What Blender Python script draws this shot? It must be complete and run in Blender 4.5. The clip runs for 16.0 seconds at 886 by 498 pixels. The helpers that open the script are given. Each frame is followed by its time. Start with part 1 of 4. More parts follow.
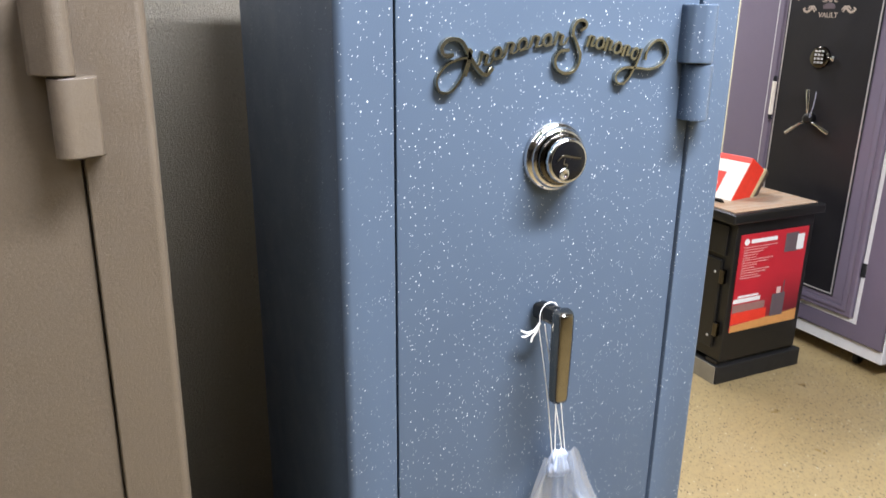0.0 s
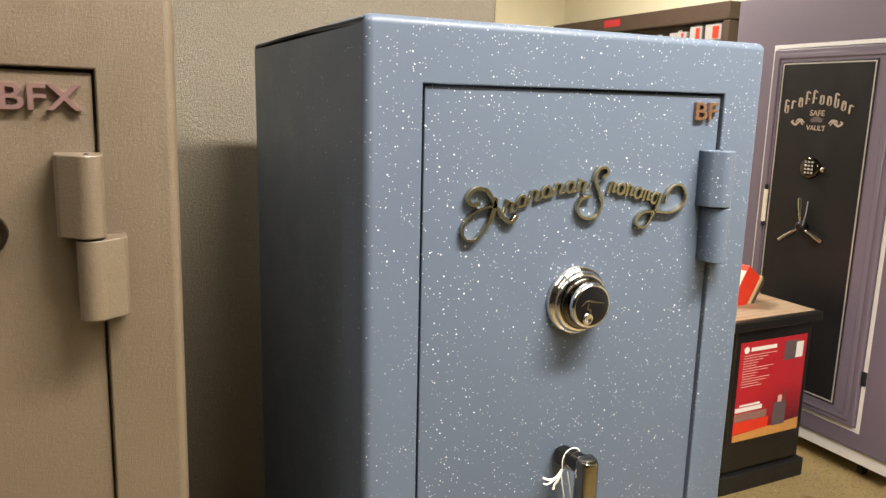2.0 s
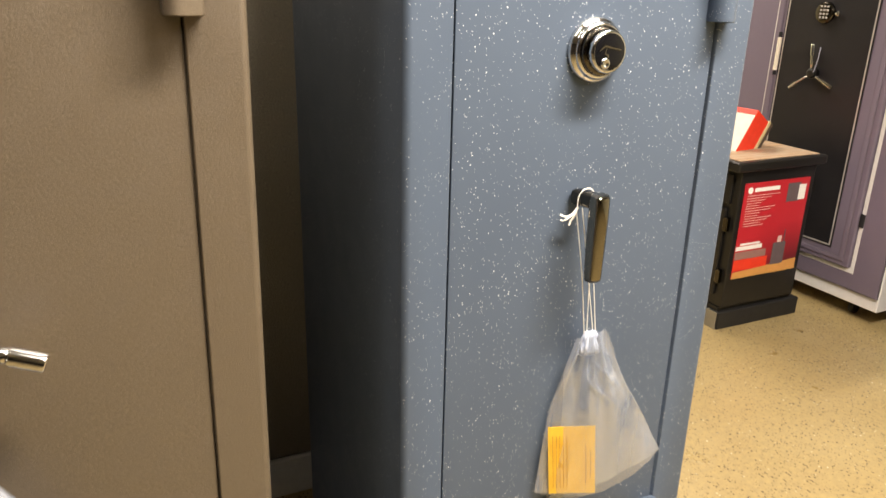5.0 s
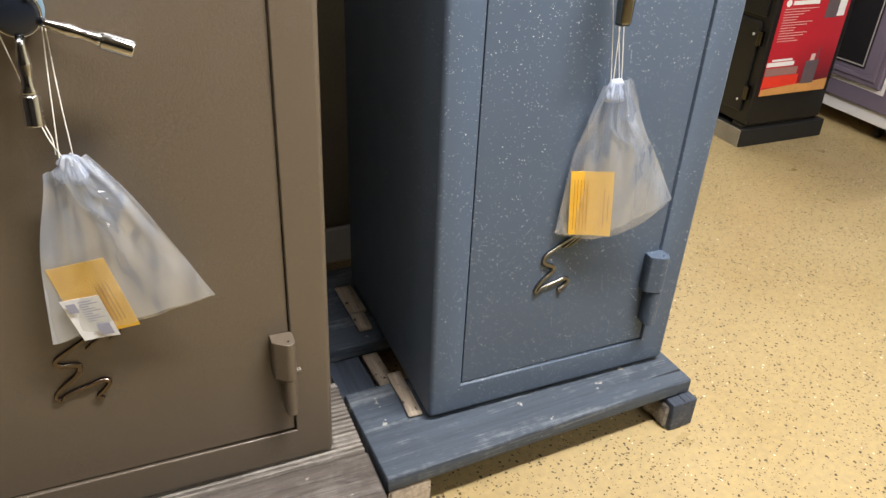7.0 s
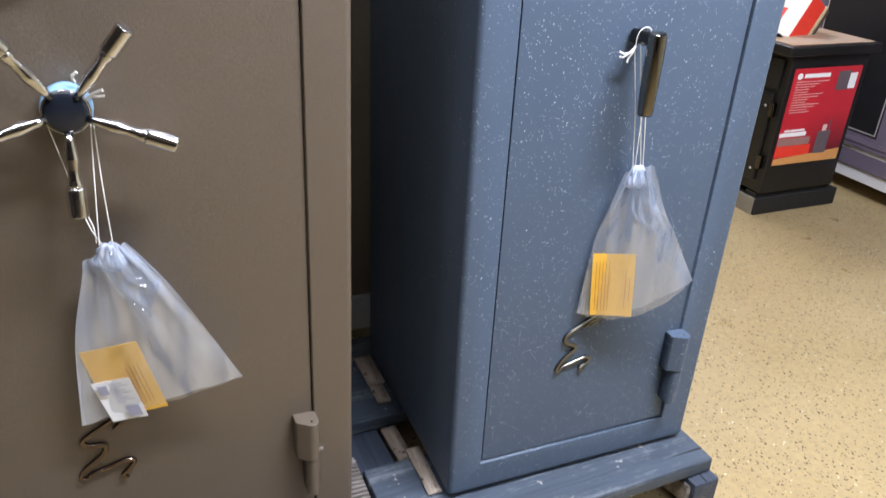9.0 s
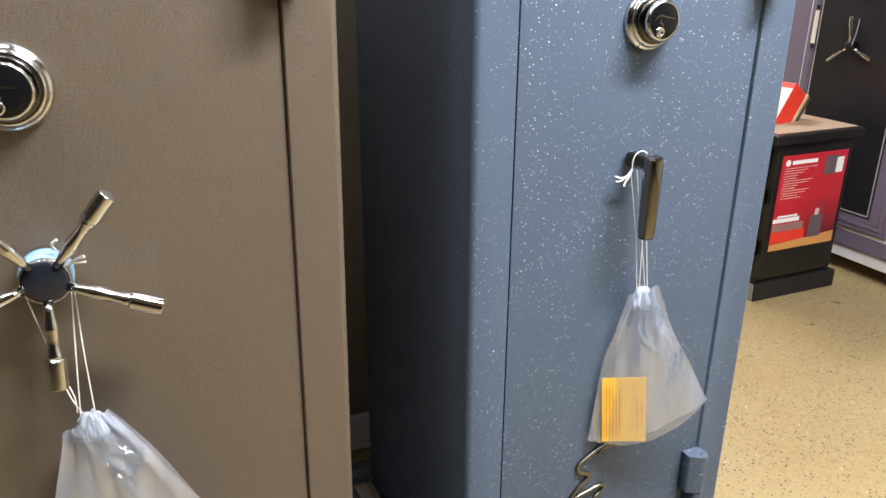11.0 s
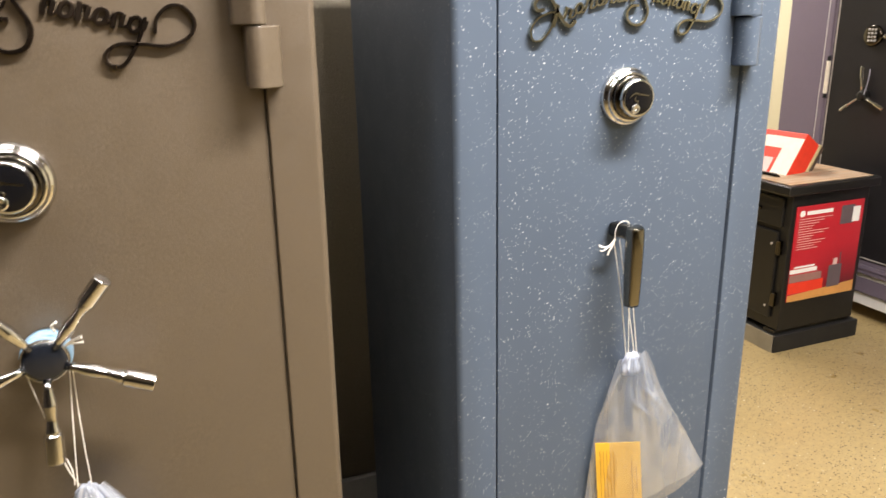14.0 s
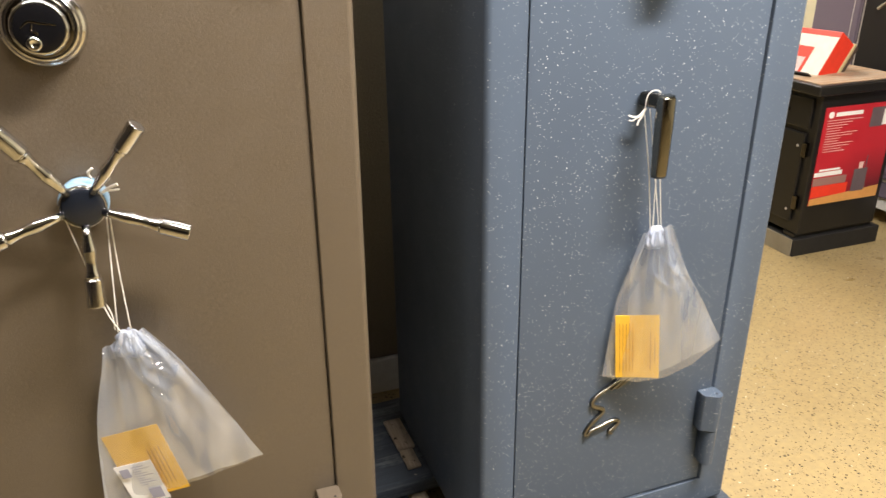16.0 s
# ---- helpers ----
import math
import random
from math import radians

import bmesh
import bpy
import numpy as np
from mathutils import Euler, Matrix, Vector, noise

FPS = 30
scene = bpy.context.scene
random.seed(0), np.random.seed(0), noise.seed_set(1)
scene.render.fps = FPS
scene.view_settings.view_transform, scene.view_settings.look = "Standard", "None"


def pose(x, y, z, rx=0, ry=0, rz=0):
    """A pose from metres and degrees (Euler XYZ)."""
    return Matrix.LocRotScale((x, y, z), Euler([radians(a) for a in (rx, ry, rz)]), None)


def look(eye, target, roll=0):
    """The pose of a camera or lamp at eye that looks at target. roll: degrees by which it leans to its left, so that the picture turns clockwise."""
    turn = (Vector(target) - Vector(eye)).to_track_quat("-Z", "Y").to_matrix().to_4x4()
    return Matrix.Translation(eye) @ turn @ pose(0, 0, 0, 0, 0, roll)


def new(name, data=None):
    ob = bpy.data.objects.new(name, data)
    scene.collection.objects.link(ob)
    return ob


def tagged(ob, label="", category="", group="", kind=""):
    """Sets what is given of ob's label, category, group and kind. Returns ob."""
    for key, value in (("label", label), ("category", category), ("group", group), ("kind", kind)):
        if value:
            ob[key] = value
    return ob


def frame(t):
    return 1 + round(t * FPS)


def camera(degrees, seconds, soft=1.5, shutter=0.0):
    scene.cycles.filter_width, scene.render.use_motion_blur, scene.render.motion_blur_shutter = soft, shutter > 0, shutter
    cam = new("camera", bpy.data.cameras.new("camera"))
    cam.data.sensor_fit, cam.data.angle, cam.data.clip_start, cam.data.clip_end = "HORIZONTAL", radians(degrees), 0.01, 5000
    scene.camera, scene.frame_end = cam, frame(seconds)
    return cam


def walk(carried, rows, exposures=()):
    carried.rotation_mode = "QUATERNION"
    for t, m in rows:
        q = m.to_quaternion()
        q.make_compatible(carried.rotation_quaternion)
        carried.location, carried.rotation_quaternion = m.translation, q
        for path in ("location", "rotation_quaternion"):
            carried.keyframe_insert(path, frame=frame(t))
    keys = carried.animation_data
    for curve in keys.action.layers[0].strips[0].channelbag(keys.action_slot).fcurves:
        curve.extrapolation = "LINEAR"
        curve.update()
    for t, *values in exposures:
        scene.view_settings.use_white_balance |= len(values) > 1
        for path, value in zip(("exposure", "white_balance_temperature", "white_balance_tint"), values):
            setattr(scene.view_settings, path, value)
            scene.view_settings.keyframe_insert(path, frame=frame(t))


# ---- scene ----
cam = camera(61.72, 16.0, 1.45, 0.35)
PATH = [
    (0, (0.2317, 0.0005, 1.4742), (1.0400, 1.7249, 0.8634), 0.64),
    (0.5, (0.2803, 0.0062, 1.4995), (1.0413, 1.7753, 0.9600), 0.88),
    (1, (0.2745, 0.0197, 1.5215), (1.0510, 1.7956, 1.0283), 0.94),
    (1.5, (0.2379, 0.0388, 1.5354), (1.0616, 1.8068, 1.0931), 0.99),
    (2, (0.2040, 0.0501, 1.5422), (1.0643, 1.8138, 1.1561), 1.43),
    (2.5, (0.1889, 0.0556, 1.5329), (1.0564, 1.8166, 1.1506), 1.56),
    (3, (0.1832, 0.0586, 1.5029), (1.0393, 1.8165, 1.0821), 1.43),
    (3.5, (0.1716, 0.0531, 1.4495), (1.0021, 1.8058, 0.9609), 1.30),
    (3.7, (0.1720, 0.0540, 1.4306), (0.9954, 1.8023, 0.9155), 1.24),
    (5.8, (0.0577, -0.1750, 1.3263), (0.8554, 1.4748, 0.5252), 1.84),
    (6, (0.0491, -0.1866, 1.3067), (0.8306, 1.4474, 0.4586), 1.86),
    (6.5, (0.0284, -0.2156, 1.2584), (0.7610, 1.3620, 0.2713), 2.20),
    (7, (0.0187, -0.2349, 1.2484), (0.7234, 1.3276, 0.2180), 2.73),
    (7.5, (0.0184, -0.2377, 1.2687), (0.7257, 1.3322, 0.2512), 3.14),
    (8, (0.0077, -0.2318, 1.2659), (0.7082, 1.3500, 0.2622), 3.32),
    (8.5, (-0.0033, -0.2276, 1.2651), (0.6928, 1.3701, 0.2840), 3.37),
    (9, (-0.0050, -0.2152, 1.3018), (0.6984, 1.4216, 0.3929), 2.88),
    (9.5, (0.0075, -0.2046, 1.3353), (0.7193, 1.4738, 0.5131), 1.77),
    (9.7, (0.0142, -0.1995, 1.3429), (0.7269, 1.4901, 0.5445), 1.23),
    (11.8, (0.0196, -0.0953, 1.3737), (0.8173, 1.6041, 0.6841), 0.67),
    (12, (0.0265, -0.0870, 1.3793), (0.8482, 1.6029, 0.6945), 0.93),
    (12.5, (0.0469, -0.0769, 1.4112), (0.9194, 1.6032, 0.7662), 0.95),
    (13, (0.0714, -0.1165, 1.4511), (0.9726, 1.5717, 0.8698), 0.44),
    (13.5, (0.0814, -0.1687, 1.4519), (0.8810, 1.5755, 0.8876), -1.06),
    (14, (0.0729, -0.1881, 1.4154), (0.7569, 1.5948, 0.8211), -1.22),
    (14.5, (0.0418, -0.1908, 1.3730), (0.6437, 1.5949, 0.7030), -0.23),
    (15, (0.0293, -0.1798, 1.3532), (0.5750, 1.5930, 0.6054), -0.61),
    (15.5, (0.0345, -0.1942, 1.3515), (0.5776, 1.5572, 0.5530), -1.71),
    (16, (0.0415, -0.2123, 1.3415), (0.6571, 1.5124, 0.5377), -0.73),
]
EXPOSURES = [(0, 0.31, 5750, 13), (0.5, 0.34, 6350, 12), (1.5, 0.2, 7300, 12), (3.0, 0.24, 7450, 12), (3.7, 0.45, 7500, 12), (6, 0.17, 7650, 14), (6.6, 0.1, 7350, 14), (7.0, 0.11, 6450, 12), (7.5, 0.11, 6050, 13), (8.0, 0.09, 5750, 15), (9, 0.12, 5550, 16), (9.7, 0.15, 5500, 14), (12, 0.3, 6700, 13), (13.5, 0.35, 6900, 14), (15, 0.25, 7150, 14), (16, 0.28, 7000, 13)]
walk(cam, [(t, look(eye, target, roll)) for t, eye, target, roll in PATH], EXPOSURES)

# ---- world and light ----
world = bpy.data.worlds.new("world")
scene.world = world
world.use_nodes = True
world.node_tree.nodes["Background"].inputs[0].default_value = (0.9, 0.95, 1.0, 1)
world.node_tree.nodes["Background"].inputs[1].default_value = 0.05
CEILING = 2.85
# Out of view: first two follow cast shadows, last three are added fill.
STRIPS = [(1.12, 0.08, 134.0), (-0.45, 0.38, 18.0), (1.60, -1.5, 30.0), (2.3, 3.5, 58.0), (2.6, -1.6, 3.0)]
STRIP_W, STRIP_L = 0.16, 1.22


def strip_lamp(x, y, power):
    data = bpy.data.lights.new("strip_lamp", "AREA")
    data.shape, data.size, data.size_y, data.energy = "RECTANGLE", STRIP_L, STRIP_W, power
    data.color = (0.99, 0.97, 0.945)
    ob = new("strip_lamp", data)
    ob.matrix_world = pose(x, y, CEILING - 0.075)


for lx, ly, watts in STRIPS:
    strip_lamp(lx, ly, watts)


# ---- materials ----
class Nodes:
    """A small material writer over one Principled surface."""

    def __init__(self, name, base=(0.5, 0.5, 0.5), rough=0.5, metal=0.0, coat=0.0):
        self.mat = bpy.data.materials.new(name)
        self.mat.use_nodes = True
        self.tree = self.mat.node_tree
        self.surf = self.tree.nodes["Principled BSDF"]
        self.surf.inputs["Base Color"].default_value = (*base, 1)
        self.surf.inputs["Roughness"].default_value = rough
        self.surf.inputs["Metallic"].default_value = metal
        self.surf.inputs["Coat Weight"].default_value = coat
        self.surf.inputs["Coat Roughness"].default_value = 0.12
        self.coords = self.add("ShaderNodeTexCoord").outputs["Object"]

    def add(self, kind, **values):
        node = self.tree.nodes.new(kind)
        for key, value in values.items():
            setattr(node, key, value)
        return node

    def link(self, a, b):
        self.tree.links.new(a, b)

    def scaled(self, sx, sy, sz):
        node = self.add("ShaderNodeMapping")
        node.inputs["Scale"].default_value = (sx, sy, sz)
        self.link(self.coords, node.inputs["Vector"])
        return node.outputs[0]

    def noise(self, scale, detail=4.0, rough=0.55, vector=None, distort=0.0):
        node = self.add("ShaderNodeTexNoise")
        node.inputs["Scale"].default_value, node.inputs["Detail"].default_value = scale, detail
        node.inputs["Roughness"].default_value, node.inputs["Distortion"].default_value = rough, distort
        self.link(vector or self.coords, node.inputs["Vector"])
        return node.outputs["Fac"]

    def voronoi(self, scale, vector=None, feature="F1"):
        node = self.add("ShaderNodeTexVoronoi", feature=feature)
        node.inputs["Scale"].default_value = scale
        self.link(vector or self.coords, node.inputs["Vector"])
        return node

    def ramp(self, value, a, b, low=0.0, high=1.0):
        node = self.add("ShaderNodeMapRange")
        for key, v in (("From Min", a), ("From Max", b), ("To Min", low), ("To Max", high)):
            node.inputs[key].default_value = v
        self.link(value, node.inputs["Value"])
        return node.outputs[0]

    def maths(self, op, a, b):
        node = self.add("ShaderNodeMath", operation=op)
        for n, v in enumerate((a, b)):
            if isinstance(v, (int, float)):
                node.inputs[n].default_value = v
            else:
                self.link(v, node.inputs[n])
        return node.outputs[0]

    def mix(self, fac, a, b):
        node = self.add("ShaderNodeMix", data_type="RGBA")
        for key, v in ((0, fac), (6, a), (7, b)):
            if isinstance(v, tuple):
                node.inputs[key].default_value = (*v, 1)
            elif isinstance(v, float):
                node.inputs[key].default_value = v
            else:
                self.link(v, node.inputs[key])
        return node.outputs[2]

    def color(self, socket):
        self.link(socket, self.surf.inputs["Base Color"])
        return self

    def rough(self, socket):
        self.link(socket, self.surf.inputs["Roughness"])
        return self

    def bump(self, socket, distance, strength=1.0):
        node = self.add("ShaderNodeBump")
        node.inputs["Strength"].default_value, node.inputs["Distance"].default_value = strength, distance
        self.link(socket, node.inputs["Height"])
        self.link(node.outputs[0], self.surf.inputs["Normal"])
        return self


def plain(name, base, rough=0.5, metal=0.0, spread=0.15, grain=40.0, coat=0.0):
    """A simple surface with a faint mottle and uneven gloss."""
    n = Nodes(name, base, rough, metal, coat)
    f = n.noise(grain, 3)
    n.color(n.mix(f, tuple(c * (1 - spread) for c in base), tuple(min(1, c * (1 + spread)) for c in base)))
    n.rough(n.ramp(n.noise(grain * 0.3, 3), 0.3, 0.7, max(0.02, rough - 0.06), min(1, rough + 0.08)))
    return n.mat


def speckled_paint():
    n = Nodes("speckled_blue_paint", (0.13, 0.17, 0.24), 0.34)
    warp = n.add("ShaderNodeVectorMath", operation="MULTIPLY_ADD")
    jitter = n.add("ShaderNodeTexNoise")
    jitter.inputs["Scale"].default_value, jitter.inputs["Detail"].default_value = 620, 2
    n.link(n.coords, jitter.inputs["Vector"])
    n.link(jitter.outputs["Color"], warp.inputs[0])
    warp.inputs[1].default_value = (0.0007, 0.0007, 0.0007)
    n.link(n.coords, warp.inputs[2])
    specks = None
    for scale, size, share in ((150, 0.138, 0.64), (260, 0.19, 0.67), (105, 0.136, 0.77)):
        v = n.voronoi(scale, warp.outputs[0])
        dot = n.ramp(v.outputs["Distance"], size, size * 0.6)
        pick = n.add("ShaderNodeSeparateColor")
        n.link(v.outputs["Color"], pick.inputs[0])
        on = n.ramp(pick.outputs[0], share, share + 0.02)
        dot = n.maths("MULTIPLY", dot, n.maths("MULTIPLY", on, n.ramp(pick.outputs[1], 0, 1, 0.45, 1.0)))
        specks = dot if specks is None else n.maths("MAXIMUM", specks, dot)
    cluster = n.ramp(n.noise(7, 3), 0.34, 0.52, 0.22, 1.0)
    specks = n.maths("MULTIPLY", specks, cluster)
    ground = n.mix(n.noise(5, 3), (0.075, 0.100, 0.141), (0.088, 0.117, 0.161))
    n.color(n.mix(specks, ground, (0.90, 0.93, 0.94)))
    n.surf.inputs["Specular IOR Level"].default_value = 0.20
    n.rough(n.ramp(n.noise(14, 4), 0.3, 0.7, 0.36, 0.44))
    n.bump(n.noise(420, 3, 0.6), 0.0006, 0.35)
    return n.mat


def hammered_paint(name, dark, light, rough=0.42, depth=0.0012, strength=0.4, grain=150, mottle=6):
    n = Nodes(name, dark, rough)
    n.surf.inputs["Specular IOR Level"].default_value = 0.75
    f = n.noise(170, 4, 0.6)
    n.color(n.mix(n.ramp(n.noise(mottle, 4), 0.3, 0.7), n.mix(n.ramp(f, 0.35, 0.65), dark, light), n.mix(n.ramp(f, 0.3, 0.7), light, tuple(c * 0.92 for c in dark))))
    n.rough(n.ramp(n.noise(30, 4), 0.3, 0.7, rough - 0.07, rough + 0.08))
    n.bump(n.maths("ADD", n.noise(grain, 3, 0.6), n.noise(grain * 3, 2)), depth, strength)
    return n.mat


def chip_floor():
    n = Nodes("chip_floor", (0.5, 0.38, 0.18), 0.35)
    ground = n.mix(n.ramp(n.noise(2.2, 5), 0.3, 0.7), (0.32, 0.240, 0.116), (0.37, 0.288, 0.150))
    ground = n.mix(n.ramp(n.noise(60, 3), 0.35, 0.7), ground, n.mix(0.5, ground, (0.48, 0.35, 0.15)))
    for scale, size, share, tint in ((84, 0.285, 0.57, (0.055, 0.040, 0.024)), (140, 0.29, 0.56, (0.085, 0.06, 0.033)), (90, 0.20, 0.87, (0.80, 0.74, 0.58)), (150, 0.26, 0.74, (0.24, 0.165, 0.08))):
        warp = n.add("ShaderNodeVectorMath", operation="MULTIPLY_ADD")
        jitter = n.add("ShaderNodeTexNoise")
        jitter.inputs["Scale"].default_value = scale * 1.6
        n.link(n.coords, jitter.inputs["Vector"])
        n.link(jitter.outputs["Color"], warp.inputs[0])
        warp.inputs[1].default_value = (0.010, 0.010, 0.0)
        n.link(n.coords, warp.inputs[2])
        v = n.voronoi(scale, warp.outputs[0])
        pick = n.add("ShaderNodeSeparateColor")
        n.link(v.outputs["Color"], pick.inputs[0])
        patch = n.ramp(n.noise(3.5, 2), 0.35, 0.65, 0.12, -0.06)
        on = n.ramp(n.maths("SUBTRACT", pick.outputs[0], patch), share, share + 0.02)
        dot = n.maths("MULTIPLY", n.ramp(v.outputs["Distance"], size, size * 0.75), on)
        ground = n.mix(dot, ground, tint)
    n.color(ground)
    n.rough(n.ramp(n.noise(5, 5), 0.3, 0.7, 0.26, 0.45))
    n.bump(n.noise(90, 4), 0.001, 0.25)
    return n.mat


def worn_board(name, paint, bare, wear, along="x", rough=0.62, lift=1.8):
    """Painted or weathered timber with grain that runs along the board."""
    n = Nodes(name, paint, rough)
    v = n.scaled(1.1, 26, 26) if along == "x" else n.scaled(26, 1.1, 26)
    grain = n.noise(2.2, 6, 0.65, v, 0.8)
    fine = n.noise(9, 5, 0.7, v, 0.2)
    streak = n.noise(1.3, 4, 0.6, n.scaled(1.2, 14, 14) if along == "x" else n.scaled(14, 1.2, 14), 0.6)
    chips = n.noise(30, 4, 0.7)
    scuff = n.ramp(n.maths("ADD", n.maths("ADD", n.maths("MULTIPLY", streak, 0.7), n.maths("MULTIPLY", chips, 0.35)), n.maths("MULTIPLY", fine, 0.5)), wear, wear + 0.16)
    col = n.mix(n.ramp(grain, 0.35, 0.65), paint, tuple(min(1, c * lift) for c in paint))
    col = n.mix(n.ramp(fine, 0.55, 0.75), col, tuple(c * 0.6 for c in paint))
    col = n.mix(scuff, col, bare)
    crack = n.ramp(n.noise(2.4, 3, 0.55, n.scaled(0.7, 22, 22) if along == "x" else n.scaled(22, 0.7, 22), 0.5), 0.665, 0.69)
    col = n.mix(crack, col, tuple(c * 0.22 for c in paint))
    n.color(n.mix(n.ramp(n.maths("ADD", n.noise(38, 3, 0.6), n.maths("MULTIPLY", n.noise(5, 2), 0.5)), 0.99, 1.03), col, tuple(0.5 * c + 0.5 * d for c, d in zip(bare, (0.55, 0.50, 0.40)))))
    n.bump(n.maths("SUBTRACT", n.maths("ADD", grain, n.maths("MULTIPLY", fine, 0.6)), n.maths("MULTIPLY", crack, 0.8)), 0.003, 0.6)
    return n.mat


def plastic_film(name, low, high):
    """Thin bluish film: partly clear, partly milky, with a sharp gloss over all of it."""
    n = Nodes(name, (0.80, 0.87, 1.0), 0.5)
    n.surf.inputs["Specular IOR Level"].default_value = 0.0
    n.surf.inputs["Transmission Weight"].default_value = 0.0
    clear = n.add("ShaderNodeBsdfTransparent")
    clear.inputs[0].default_value = (0.96, 0.98, 1.0, 1)
    gloss = n.add("ShaderNodeBsdfGlossy")
    gloss.inputs["Roughness"].default_value = 0.05
    body, film = n.add("ShaderNodeMixShader"), n.add("ShaderNodeMixShader")
    n.link(n.ramp(n.noise(7, 2, 0.45, n.scaled(2.6, 2.6, 0.35)), 0.36, 0.66, low, high), body.inputs[0])
    lit = n.add("ShaderNodeMixShader")
    lit.inputs[0].default_value = 0.45
    through_light = n.add("ShaderNodeBsdfTranslucent")
    through_light.inputs[0].default_value = (0.80, 0.87, 1.0, 1)
    n.link(n.surf.outputs[0], lit.inputs[1])
    n.link(through_light.outputs[0], lit.inputs[2])
    n.link(clear.outputs[0], body.inputs[1])
    n.link(lit.outputs[0], body.inputs[2])
    film.inputs[0].default_value = 0.20
    n.link(body.outputs[0], film.inputs[1])
    n.link(gloss.outputs[0], film.inputs[2])
    n.link(film.outputs[0], n.tree.nodes["Material Output"].inputs["Surface"])
    wrinkle = n.add("ShaderNodeBump")
    wrinkle.inputs["Strength"].default_value, wrinkle.inputs["Distance"].default_value = 1.0, 0.034
    n.link(n.noise(11, 1, 0.4, n.scaled(2.6, 2.6, 0.6)), wrinkle.inputs["Height"])
    n.link(wrinkle.outputs[0], gloss.inputs["Normal"])
    return n.mat


def glow(name, color, strength):
    n = Nodes(name, color, 0.5)
    n.surf.inputs["Emission Color"].default_value = (*color, 1)
    n.surf.inputs["Emission Strength"].default_value = strength
    return n.mat


M_BLUE = speckled_paint()
M_BROWN = hammered_paint("brown_paint", (0.102, 0.079, 0.054), (0.131, 0.102, 0.072), 0.36, 0.0008, 0.5, 330)
M_OLIVE = hammered_paint("olive_hammered_paint", (0.098, 0.084, 0.058), (0.20, 0.174, 0.125), 0.38, 0.0035, 0.7, 150, 38)
M_PURPLE = hammered_paint("purple_paint", (0.150, 0.122, 0.168), (0.175, 0.143, 0.192), 0.45, 0.0005, 0.2)
M_WHITE_STEEL = plain("white_primer", (0.74, 0.73, 0.72), 0.5, spread=0.05)
M_BLACK_PANEL = plain("black_panel", (0.012, 0.011, 0.013), 0.42)
M_BLACK = plain("black_paint", (0.009, 0.0085, 0.008), 0.36)
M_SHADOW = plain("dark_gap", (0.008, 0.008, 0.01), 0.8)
M_PLINTH = plain("dusty_grey_plinth", (0.011, 0.0105, 0.010), 0.6)
M_PALE_REFLECTION = plain("pale_floor_reflection", (0.26, 0.23, 0.17), 0.5, spread=0.3, grain=14)
M_KNOB_FACE = plain("black_lacquer", (0.006, 0.006, 0.007), 0.16)
M_KNOB_FACE.node_tree.nodes["Principled BSDF"].inputs["Specular IOR Level"].default_value = 0.22
M_GREY_STEEL = plain("slate_grey_paint", (0.07, 0.08, 0.10), 0.45)
M_TAN = plain("tan_laminate", (0.52, 0.43, 0.24), 0.5, spread=0.06)
M_CHROME = plain("chrome", (0.66, 0.66, 0.66), 0.07, 1.0, 0.04)
M_DARK_CHROME = plain("dark_mirror", (0.012, 0.015, 0.022), 0.05, 0.0, 0.05)
M_SMOKE_CHROME = plain("smoked_chrome", (0.24, 0.225, 0.19), 0.09, 1.0, 0.05)
M_GUNMETAL = plain("black_nickel", (0.10, 0.09, 0.075), 0.12, 1.0, 0.1)
M_BRASS = plain("dark_brass", (0.44, 0.42, 0.33), 0.20, 1.0, 0.2)
M_PEWTER = plain("dull_pewter", (0.17, 0.165, 0.145), 0.34, 1.0, 0.15)
M_BRONZE = plain("dark_bronze", (0.14, 0.11, 0.09), 0.26, 1.0, 0.15)
M_COPPER = plain("copper_badge", (0.50, 0.30, 0.22), 0.28, 1.0, 0.1)
M_ROSE = plain("rose_badge", (0.42, 0.26, 0.25), 0.24, 0.7, 0.1)
M_BLUE_FILM = plain("blue_film", (0.28, 0.48, 0.68), 0.25)
M_STRING = plain("cotton_string", (0.80, 0.78, 0.72), 0.85, grain=600)
M_FILM = plastic_film("clear_film", 0.11, 0.20)
M_FILM_BACK = plastic_film("milky_film", 0.58, 0.70)
M_FILM_SHEER = plastic_film("sheer_film", 0.28, 0.40)
M_FILM_NECK = plastic_film("bunched_film", 0.60, 0.92)
M_ENVELOPE = plain("manila_envelope", (0.82, 0.47, 0.045), 0.7, spread=0.1, grain=90)
M_INK = plain("brown_ink", (0.46, 0.24, 0.035), 0.8)
M_CARD = plain("white_card", (0.80, 0.80, 0.79), 0.7, spread=0.04)
M_GREY_INK = plain("grey_ink", (0.34, 0.34, 0.42), 0.8)
M_NAVY_WOOD = worn_board("navy_painted_timber", (0.041, 0.053, 0.071), (0.18, 0.20, 0.22), 0.79, lift=1.5)
M_NAVY_EDGE = worn_board("navy_runner_timber", (0.030, 0.038, 0.055), (0.17, 0.17, 0.165), 0.84, "y")
M_GREY_WOOD = worn_board("weathered_timber", (0.060, 0.050, 0.043), (0.165, 0.145, 0.13), 0.80, rough=0.42)
M_PALE_WOOD = worn_board("pale_grooved_timber", (0.12, 0.104, 0.088), (0.36, 0.33, 0.29), 0.74)


